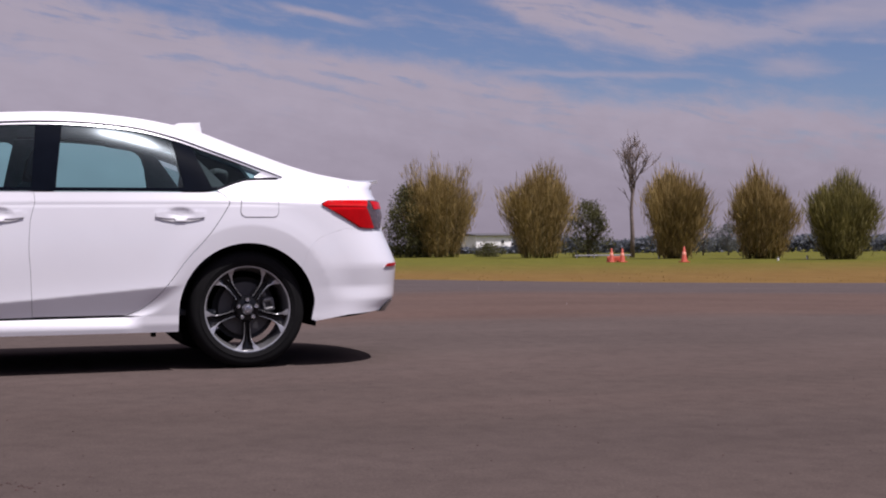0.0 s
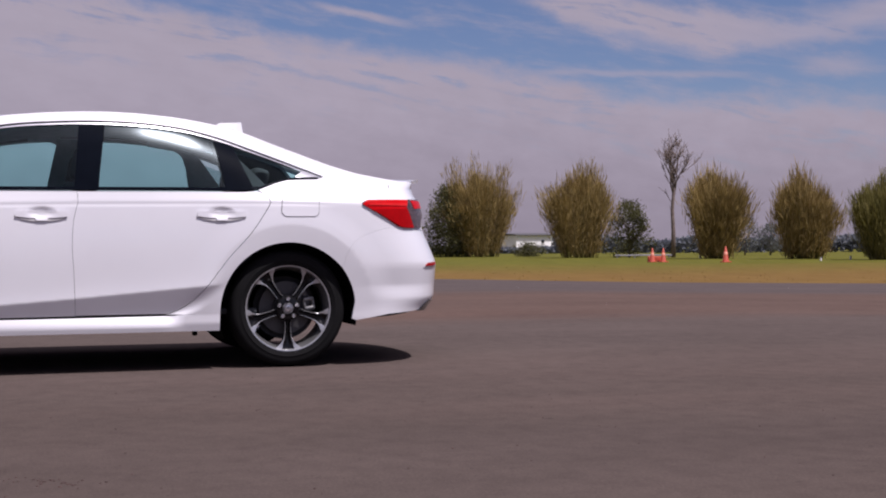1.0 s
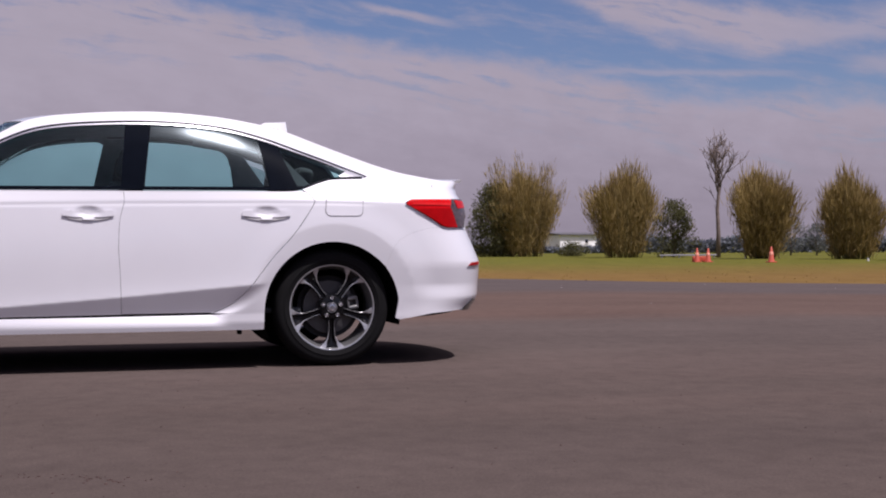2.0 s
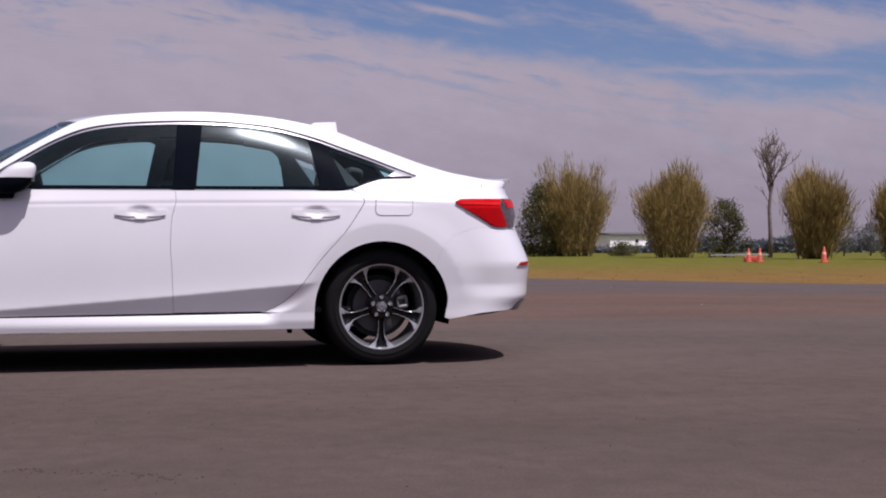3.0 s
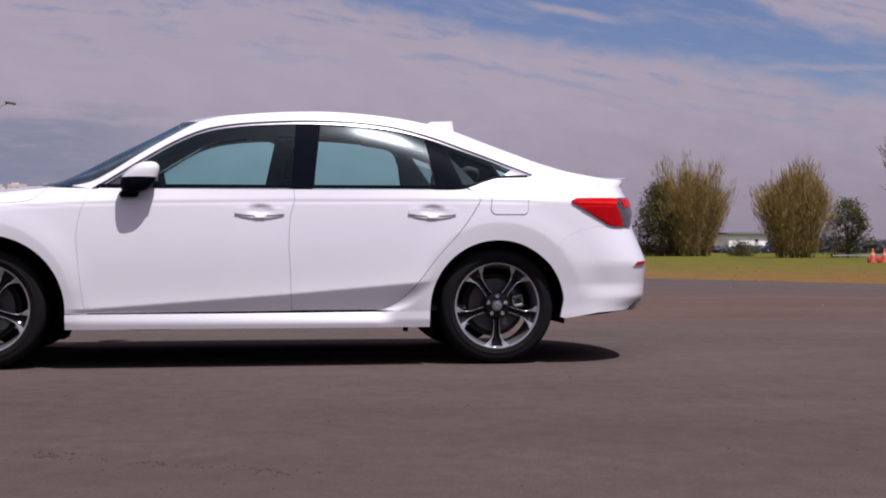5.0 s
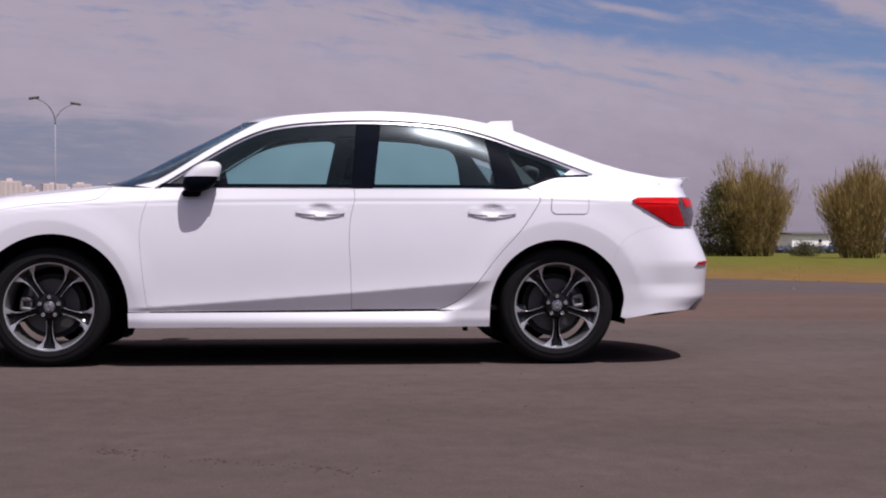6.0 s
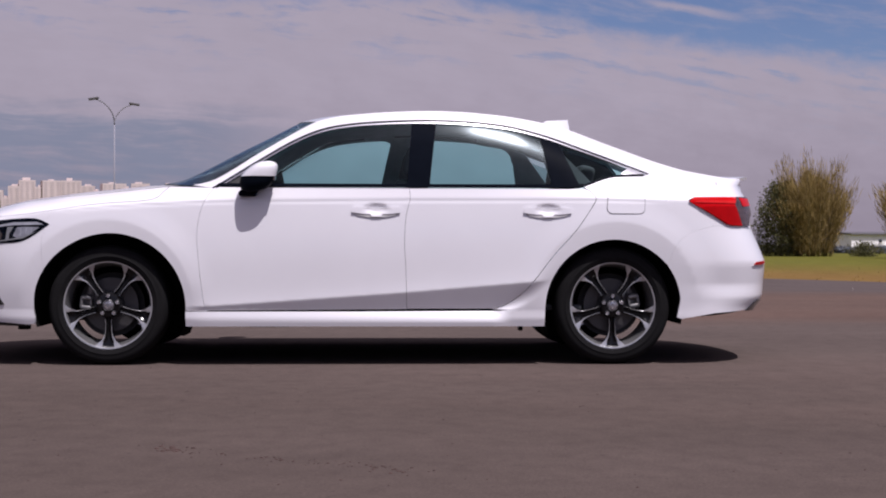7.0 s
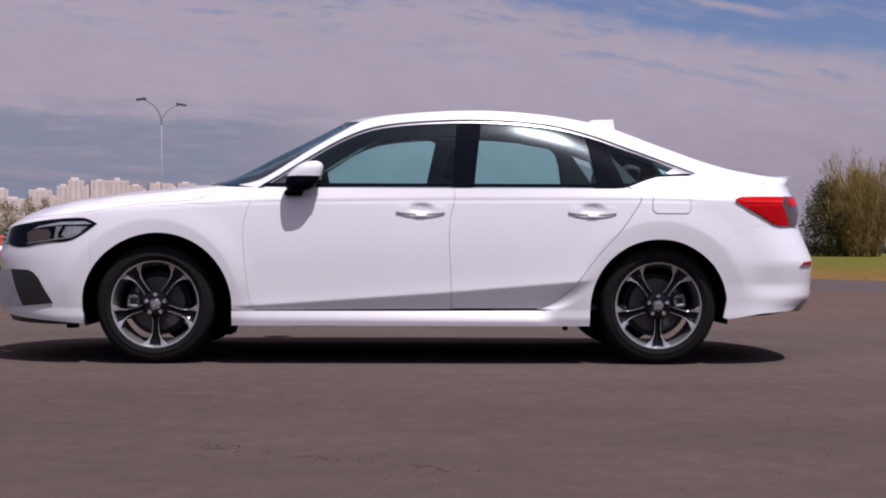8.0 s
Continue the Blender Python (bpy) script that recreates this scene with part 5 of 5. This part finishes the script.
def broad_tree(x, y, height, width, seed, mat, name, label, clumps=120, per=40, trunk=0.12, low=0.15, group=""):
    rnd = random.Random(seed)
    top = thing(name, label, "tree", (x, y, ground_z(x) - 0.05), group=group)
    bms = [tube([(0, 0, 0), (0.05, 0, height * 0.25), (-0.05, 0.05, height * 0.6)], [trunk, trunk * 0.8, trunk * 0.4], 8)]
    for k in range(7):
        a = rnd.uniform(0, 6.28)
        z0 = height * rnd.uniform(0.2, 0.5)
        bms.append(tube([(0, 0, z0), (math.cos(a) * width * 0.2, math.sin(a) * width * 0.2, z0 + height * 0.15), (math.cos(a) * width * 0.36, math.sin(a) * width * 0.36, z0 + height * 0.32)], [trunk * 0.5, trunk * 0.3, trunk * 0.12], 6))
    part("trunk", join(*bms), BARK, top)
    vs, fs = [], []
    for k in range(clumps):
        a = rnd.uniform(0, 6.28)
        u = rnd.uniform(low, 1)
        r = width * 0.5 * math.sqrt(rnd.random()) * (math.sin(math.pi * min(1, 0.18 + 0.80 * u)) ** 0.6)
        r *= 0.8 + 0.35 * noise.noise(Vector((math.cos(a) * 2 + seed, math.sin(a) * 2, u * 4)))
        c = Vector((math.cos(a) * r, math.sin(a) * r, height * u * rnd.uniform(0.9, 1.03)))
        size = width * rnd.uniform(0.06, 0.13)
        for j in range(per):
            d = Vector((rnd.gauss(0, 1), rnd.gauss(0, 1), rnd.gauss(0, 1))).normalized()
            blade(vs, fs, c + d * size * rnd.uniform(0.3, 1), (d + Vector((0, 0, rnd.uniform(-0.6, 0.4)))).normalized(), rnd.uniform(0.08, 0.17) * (0.6 + width * 0.13), rnd.uniform(0.06, 0.10) * (0.6 + width * 0.13), rnd)
    part("crown", raw_mesh("crown", vs, fs, mat), None, top)
    return top


bamboo(38.7, 108.0, 8.3, 7.1, 3.3, 11, BAMBOO, "broad olive-brown bamboo clump with ragged plumes, the widest of the row", 230, 130, 1.14)
bamboo(41.95, 92.3, 7.5, 5.9, 2.7, 12, BAMBOO, "olive-brown bamboo clump standing beside a dark young tree")
bamboo(45.9, 77.6, 6.6, 4.9, 2.1, 13, BAMBOO, "tall narrow-footed bamboo clump behind a traffic cone")
bamboo(49.3, 71.7, 5.7, 4.4, 2.5, 14, BAMBOO, "dry brown bamboo clump with a pointed crown")
bamboo(50.25, 63.9, 4.9, 4.0, 1.9, 15, BAMBOO_GREEN, "greener bamboo clump with dark foot")
bamboo(54.6, 59.0, 5.2, 4.0, 2.0, 16, BAMBOO_GREEN, "greener bamboo clump with dark foot")
broad_tree(36.2, 108.6, 6.4, 5.6, 21, DARKLEAF, "shrub", "dense dark green shrub beside the broad bamboo clump", 280, 50, low=0.0)
broad_tree(46.5, 92.9, 4.5, 4.7, 22, DARKLEAF, "young_tree", "dark green young tree between bamboo clumps", 150, 40, low=0.05)

broad_tree(43.4, 108.0, 1.15, 3.4, 23, DARKLEAF, "shrub", "low dark shrub on the grass before the white building", 60, 40, 0.05, low=0.0)


def bare_tree(x, y, height, seed):
    rnd = random.Random(seed)
    top = thing("bare_tree", "leafless grey-brown tree with upswept forks", "tree", (x, y, ground_z(x) - 0.05))
    trunk = [(0, 0, 0), (0.03, 0, height * 0.22), (-0.05, 0.02, height * 0.42), (0.06, 0, height * 0.58), (0.02, 0, height * 0.70)]
    part("trunk", tube(trunk, [0.20, 0.16, 0.135, 0.11, 0.085], 9), BARK, top)
    twigs = []

    def grow(p, d, length, r, depth):
        n = 4
        pts, q, w = [p.copy()], p.copy(), d.copy()
        for k in range(n):
            w = (w + Vector((rnd.gauss(0, 0.13), rnd.gauss(0, 0.13), 0.07))).normalized()
            q = q + w * length / n
            pts.append(q.copy())
        twigs.append((pts, [r * (1 - 0.6 * k / n) for k in range(n + 1)], depth))
        if depth < 4:
            for k in range(4 if depth < 3 else 3):
                t = rnd.uniform(0.35, 1.0)
                b = pts[min(n, int(t * n) + 0)]
                e = (w + Vector((rnd.gauss(0, 0.42), rnd.gauss(0, 0.42), rnd.gauss(0.12, 0.25)))).normalized()
                grow(b, e, length * rnd.uniform(0.5, 0.72), r * 0.5, depth + 1)

    for z, dx, ln in ((0.58, -0.55, 0.27), (0.62, 0.42, 0.28), (0.70, -0.1, 0.27), (0.70, 0.28, 0.26), (0.66, -0.75, 0.22), (0.50, 0.5, 0.26), (0.46, -0.7, 0.16), (0.34, 0.8, 0.12), (0.72, 0.02, 0.25)):
        grow(Vector((0, 0, height * z)), Vector((dx * 0.62, rnd.uniform(-0.4, 0.4), 0.9)).normalized(), height * ln, 0.075 if ln > 0.2 else 0.035, 1 if ln > 0.2 else 3)
    for pts, rad, depth in twigs:
        if depth == 1:
            part("branch", tube(pts, rad, 6), BARK, top)
    part("twig_mass", join(*[tube(p, [max(0.014, q * 0.8) for q in r], 4) for p, r, dp in twigs if dp > 1]), BARK, top)


bare_tree(48.4, 88.9, 8.8, 5)


def traffic_cone(x, y, height, label):
    top = thing("traffic_cone", label, "traffic cone", (x, y, ground_z(x) - 0.05), group="traffic cones on the grass")
    k = height / 0.75
    part("base", box((-0.20 * k, -0.20 * k, 0), (0.20 * k, 0.20 * k, 0.05 * k), 0.012), ORANGE, top)
    part("cone", lathe([(0.155 * k, 0.05 * k), (0.15 * k, 0.06 * k), (0.035 * k, 0.74 * k), (0.025 * k, 0.75 * k), (0.0, 0.75 * k)], 24, "Z"), ORANGE, top, angle=40)
    part("sleeve", lathe([(0.106 * k, 0.36 * k), (0.082 * k, 0.50 * k), (0.080 * k, 0.50 * k), (0.102 * k, 0.36 * k)], 24, "Z"), PALE_ORANGE, top, "faded orange sleeve")
    return top


traffic_cone(34.18, 63.0, 0.80, "orange traffic cone beside another on the grass")
traffic_cone(34.72, 62.7, 0.80, "orange traffic cone beside another on the grass")
traffic_cone(37.0, 59.6, 0.88, "lone orange traffic cone on the grass")
barrier = thing("low_barrier", "low orange plastic barrier between two cones", "barrier", (34.45, 63.3, ground_z(34.4) - 0.05))
part("board", box((-0.42, -0.05, 0.06), (0.42, 0.05, 0.34), 0.03), ORANGE, barrier)
for sx in (-0.32, 0.32):
    part("foot", box((sx - 0.06, -0.16, 0), (sx + 0.06, 0.16, 0.07), 0.012), ORANGE, barrier)

drum = thing("traffic_drum", "orange traffic drum on the far asphalt edge", "traffic drum", (-12.75, 35.0, -0.05))
part("body", lathe([(0.0, 0.0), (0.30, 0.0), (0.30, 0.06), (0.26, 0.10), (0.25, 0.35), (0.24, 0.38), (0.23, 0.62), (0.22, 0.66), (0.21, 0.86), (0.16, 0.90), (0.0, 0.90)], 32, "Z"), ORANGE, drum, angle=40)
part("band", lathe([(0.252, 0.42), (0.243, 0.56), (0.238, 0.56), (0.247, 0.42)], 32, "Z"), WHITE, drum, "pale reflective band")

white_rail = thing("white_guard_rail", "low pale grey guard rail at the foot of the bamboo", "guard rail", (45.6, 88.5, ground_z(46) - 0.05))
for k in range(4):
    part("post", box((-2.2 + 1.46 * k, -0.05, 0), (-2.1 + 1.46 * k, 0.05, 0.24), 0.01), PALE_STEEL, white_rail)
part("beam", box((-2.35, -0.09, 0.15), (2.45, -0.05, 0.26), 0.015), PALE_STEEL, white_rail)
for mx, my, mh in ((46.4, 80.6, 0.28), (43.9, 61.0, 0.18), (49.2, 66.0, 0.2)):
    stake = thing("marker_stake", "short white marker stake in the grass", "stake", (mx, my, ground_z(mx) - 0.05), group="marker stakes")
    part("stake_body", box((-0.05, -0.05, 0), (0.05, 0.05, mh), 0.012), WHITE, stake)
    part("stake_cap", box((-0.06, -0.06, mh), (0.06, 0.06, mh + 0.04), 0.012), STEEL, stake)

# low white building behind the bamboo
shed = thing("white_building", "low white industrial building with a grey sheet roof", "building", (105.5, 273.0, -0.35))
shed.rotation_euler = (0, 0, radians(24))
part("wall", box((-9, -5, 0), (14, 5, 3.2)), BRIGHT_WALL, shed, smooth=False)
roof = bmesh.new()
for y0, z0, y1, z1 in ((-5.6, 3.15, 0, 3.6), (0, 3.6, 5.6, 3.15)):
    q = [roof.verts.new(p) for p in ((-9.5, y0, z0), (14.5, y0, z0), (14.5, y1, z1), (-9.5, y1, z1), (-9.5, y0, z0 + 0.2), (14.5, y0, z0 + 0.2), (14.5, y1, z1 + 0.2), (-9.5, y1, z1 + 0.2))]
    for f in ((0, 1, 2, 3), (7, 6, 5, 4), (0, 4, 5, 1), (1, 5, 6, 2), (2, 6, 7, 3), (3, 7, 4, 0)):
        roof.faces.new([q[i] for i in f])
part("roof", roof, GREYROOF, shed, smooth=False)
for k in range(3):
    wn_ob = part("window", box((-1.5 + 3.6 * k, -5.06, 1.5), (-0.6 + 3.6 * k, -4.95, 2.2), 0.03), GLOSS_BLACK, shed)
    part("sill", box((-1.6 + 3.6 * k, -5.16, 1.40), (-0.5 + 3.6 * k, -5.0, 1.5), 0.02), WHITE, wn_ob)


def hedge(name, label, x0, x1, y_at, height, seed, mat, count, size):
    """A long uneven row of far bushes."""
    rnd = random.Random(seed)
    vs, fs = [], []
    for k in range(count):
        x = rnd.uniform(x0, x1)
        h = height(x) * (0.75 + 0.5 * noise.noise(Vector((x * 0.13, seed, 0))) + 0.25 * noise.noise(Vector((x * 0.5, seed, 3))))
        p = Vector((x, y_at(x) + rnd.uniform(-1.2, 1.2), ground_z(x) - 0.05 + max(0.1, h) * rnd.random() ** 0.7))
        d = Vector((rnd.gauss(0, 1), rnd.gauss(0, 1), rnd.gauss(0.3, 0.8))).normalized()
        blade(vs, fs, p, d, size * rnd.uniform(0.6, 1.4), size * rnd.uniform(0.4, 0.8), rnd)
    return tagged(new(name, raw_mesh(name, vs, fs, mat)), label, "hedge", kind="stuff")


hedge("far_hedge", "low hedge along the far field, blue-grey from painted haze", 20, 150, lambda x: 165 - 0.62 * (x - 40), lambda x: 0.8 if 49 < x < 63 else 2.3, 31, HEDGELEAF, 34000, 0.5)
for tx, ty, th, tw, sd in ((61.5, 101.0, 3.4, 3.4, 41), (63.2, 99.5, 2.8, 2.6, 42), (72.0, 84.0, 4.3, 4.2, 43), (60.6, 62.5, 3.0, 2.6, 44)):
    broad_tree(tx, ty, th, tw, sd, FARLEAF, "far_tree", "small grey-green tree in the far hedge", 70, 36, 0.08, group="far trees")
hedge("far_hedge_ahead", "low olive hedge before the towers", -170, 10, lambda x: 150, lambda x: 2.2, 32, FARLEAF, 16000, 0.5)
for tx, ty, th, tw, sd in ((-42.0, 135.6, 5.0, 4.6, 51), (-40.0, 136.4, 5.0, 4.0, 52), (-38.4, 137.0, 5.3, 2.6, 53), (-44.5, 134.0, 4.6, 4.2, 54)):
    broad_tree(tx, ty, th, tw, sd, BAMBOO_GREEN, "olive_tree", "olive-brown tree before the distant towers", 80, 36, 0.12, group="olive trees before the towers")

# double-armed light pole
pole = thing("light_pole", "tall double-armed steel light pole", "street lamp", (-21.25, 109.9, -0.05))
# mast and right arm are coloured near the sky, as if washed out by haze
part("mast", tube([(0, 0, 0), (0, 0, 5), (0, 0, 10.9)], [0.085, 0.065, 0.045], 12), PALE_STEEL, pole)
for sg, reach, top_z in ((-1, 2.30, 13.06), (1, 2.20, 12.60)):
    arm = [(0, 0, 10.8)] + [(sg * reach * (1 - math.cos(a)) * 0.98, 0, 10.9 + (top_z - 10.9) * math.sin(a)) for a in np.linspace(0.05, 1.35, 9)]
    arm_ob = part("arm", tube(arm, [0.055 - 0.002 * k for k in range(len(arm))], 8), STEEL if sg < 0 else PALE_STEEL, pole)
    hx, hz = arm[-1][0], arm[-1][2]
    head = box((hx - 0.42, -0.17, hz - 0.10), (hx + 0.42, 0.17, hz + 0.10), 0.06, 3)
    for v in head.verts:
        v.co.z += -0.16 * sg * (v.co.x - hx)
    part("lamp_head", head, GREYROOF, arm_ob, "grey lamp head", angle=50)


# distant apartment towers
def tower(px, wide, tall, deep, seed):
    rnd = random.Random(seed)
    top = thing("apartment_tower", "pale pink-grey apartment tower in the haze", "apartment building", (px, 1930 + (px + 492) * 0.19, -1), group="distant apartment towers")
    top.rotation_euler = (0, 0, radians(rnd.uniform(5, 22)))
    w = box((-wide / 2, -deep / 2, 0), (wide / 2, deep / 2, tall))
    part("wall", w, CITY, top, smooth=False)
    part("roof", box((-wide * rnd.uniform(0.1, 0.3), -deep * 0.2, tall), (wide * rnd.uniform(0.05, 0.25), deep * 0.2, tall + rnd.uniform(1.5, 4.0))), CITY, top, smooth=False)
    cols = max(2, int(wide / 6.5))
    step = wide / cols
    vs, fs = [], []
    for c in range(cols):
        for f in range(int(tall / 3.1)):
            x0, z0 = -wide / 2 + step * (c + 0.25), 1.0 + 3.1 * f
            i = len(vs)
            for q in ((x0, z0), (x0 + step * 0.5, z0), (x0 + step * 0.5, z0 + 1.5), (x0, z0 + 1.5)):
                vs.extend([(q[0], -deep / 2 - 0.25, q[1]), (q[0], -deep / 2 + 0.3, q[1])])
            fs += [(i, i + 2, i + 4, i + 6)] + [(i + 2 * k, i + 2 * k + 1, i + (2 * k + 3) % 8, i + (2 * k + 2) % 8) for k in range(4)]
    tagged(part("window_grid", raw_mesh("window_grid", vs, fs, CITY_DARK), None, top), kind="stuff")


for k, (pc, pw, ty) in enumerate([(-40, 30, 345), (-12, 26, 338), (6, 18, 331), (24, 36, 347), (48, 20, 352), (73, 34, 332), (98, 14, 345), (113, 18, 325), (133, 24, 315), (154, 14, 327), (174, 28, 316), (209, 30, 316),
                                  (238, 20, 325), (254, 12, 334), (282, 36, 321), (308, 16, 330), (330, 28, 321), (356, 14, 329), (378, 24, 324), (402, 20, 328), (440, 30, 322), (480, 26, 326), (520, 30, 320)]):
    tower(-573.1 + 0.7736 * pc, pw * 0.92, 55 + (355 - ty) * 0.81 + pc * 0.010, 16 + (k * 7) % 9, 60 + k)


# ---- grit on the asphalt, tufts along the verge ----
def grit(name, label, spots, mat):
    """Small flat angular stones on the asphalt."""
    vs, fs = [], []
    rnd = random.Random(77)
    for x, y, size in spots:
        i, k = len(vs), rnd.randint(5, 7)
        a0, sq = rnd.uniform(0, 6.28), rnd.uniform(0.45, 0.9)
        ring = [(math.cos(a0 + 6.283 * j / k) * size * rnd.uniform(0.7, 1.1), math.sin(a0 + 6.283 * j / k) * size * sq * rnd.uniform(0.7, 1.1)) for j in range(k)]
        g = ground_z(x)
        vs += [(x + a, y + b, g - 0.001) for a, b in ring] + [(x + a * 0.65, y + b * 0.65, g + size * 0.45) for a, b in ring]
        fs += [(i + j, i + (j + 1) % k, i + k + (j + 1) % k, i + k + j) for j in range(k)] + [tuple(i + k + j for j in range(k))]
    return tagged(new(name, raw_mesh(name, vs, fs, mat)), label, "grit", kind="stuff")


rnd = random.Random(8)
chips = []
for k in range(46):
    t = rnd.random()
    chips.append((-0.60 + 0.75 * t + rnd.gauss(0, 0.012), -3.88 - 0.45 * t + rnd.gauss(0, 0.022), rnd.uniform(0.002, 0.007)))
for k in range(26):
    chips.append((-0.60 + rnd.gauss(0, 0.028), -3.86 + rnd.gauss(0, 0.03), rnd.uniform(0.004, 0.011)))
for k in range(34):
    t = rnd.random() ** 0.7
    chips.append((-0.42 + 0.60 * t + rnd.gauss(0, 0.02), -3.98 - 0.33 * t + rnd.gauss(0, 0.03), rnd.uniform(0.003, 0.008)))
for k in range(420):
    chips.append((rnd.uniform(-3.2, 4.6), rnd.uniform(-5.2, -0.9), rnd.uniform(0.002, 0.006)))
grit("asphalt_grit", "dark loose grit and soil crumbs on the asphalt", chips, SOIL)
pale = [(rnd.uniform(3, 20), rnd.uniform(0, 19), rnd.uniform(0.004, 0.009)) for k in range(10)]
grit("pale_grit", "pale gravel crumbs scattered on the far asphalt", pale, WHITE)

vs, fs = [], []
for k in range(500):
    y = 20.4 + 40 * rnd.random() ** 1.6
    x = rnd.uniform(4 + 0.25 * (y - 20), 22 + 0.85 * (y - 20))
    p = Vector((x, y + 0.3 * noise.noise(Vector((x, 0, 0))), ground_z(x) - 0.055))
    d = Vector((rnd.gauss(0, 0.6), rnd.gauss(0, 0.6), 1)).normalized()
    blade(vs, fs, p, d, rnd.uniform(0.02, 0.04), rnd.uniform(0.02, 0.04), rnd)
tagged(new("grass_tufts", raw_mesh("grass_tufts", vs, fs, GRASS)), "short ragged tufts of dry grass along the verge", "grass", kind="stuff")
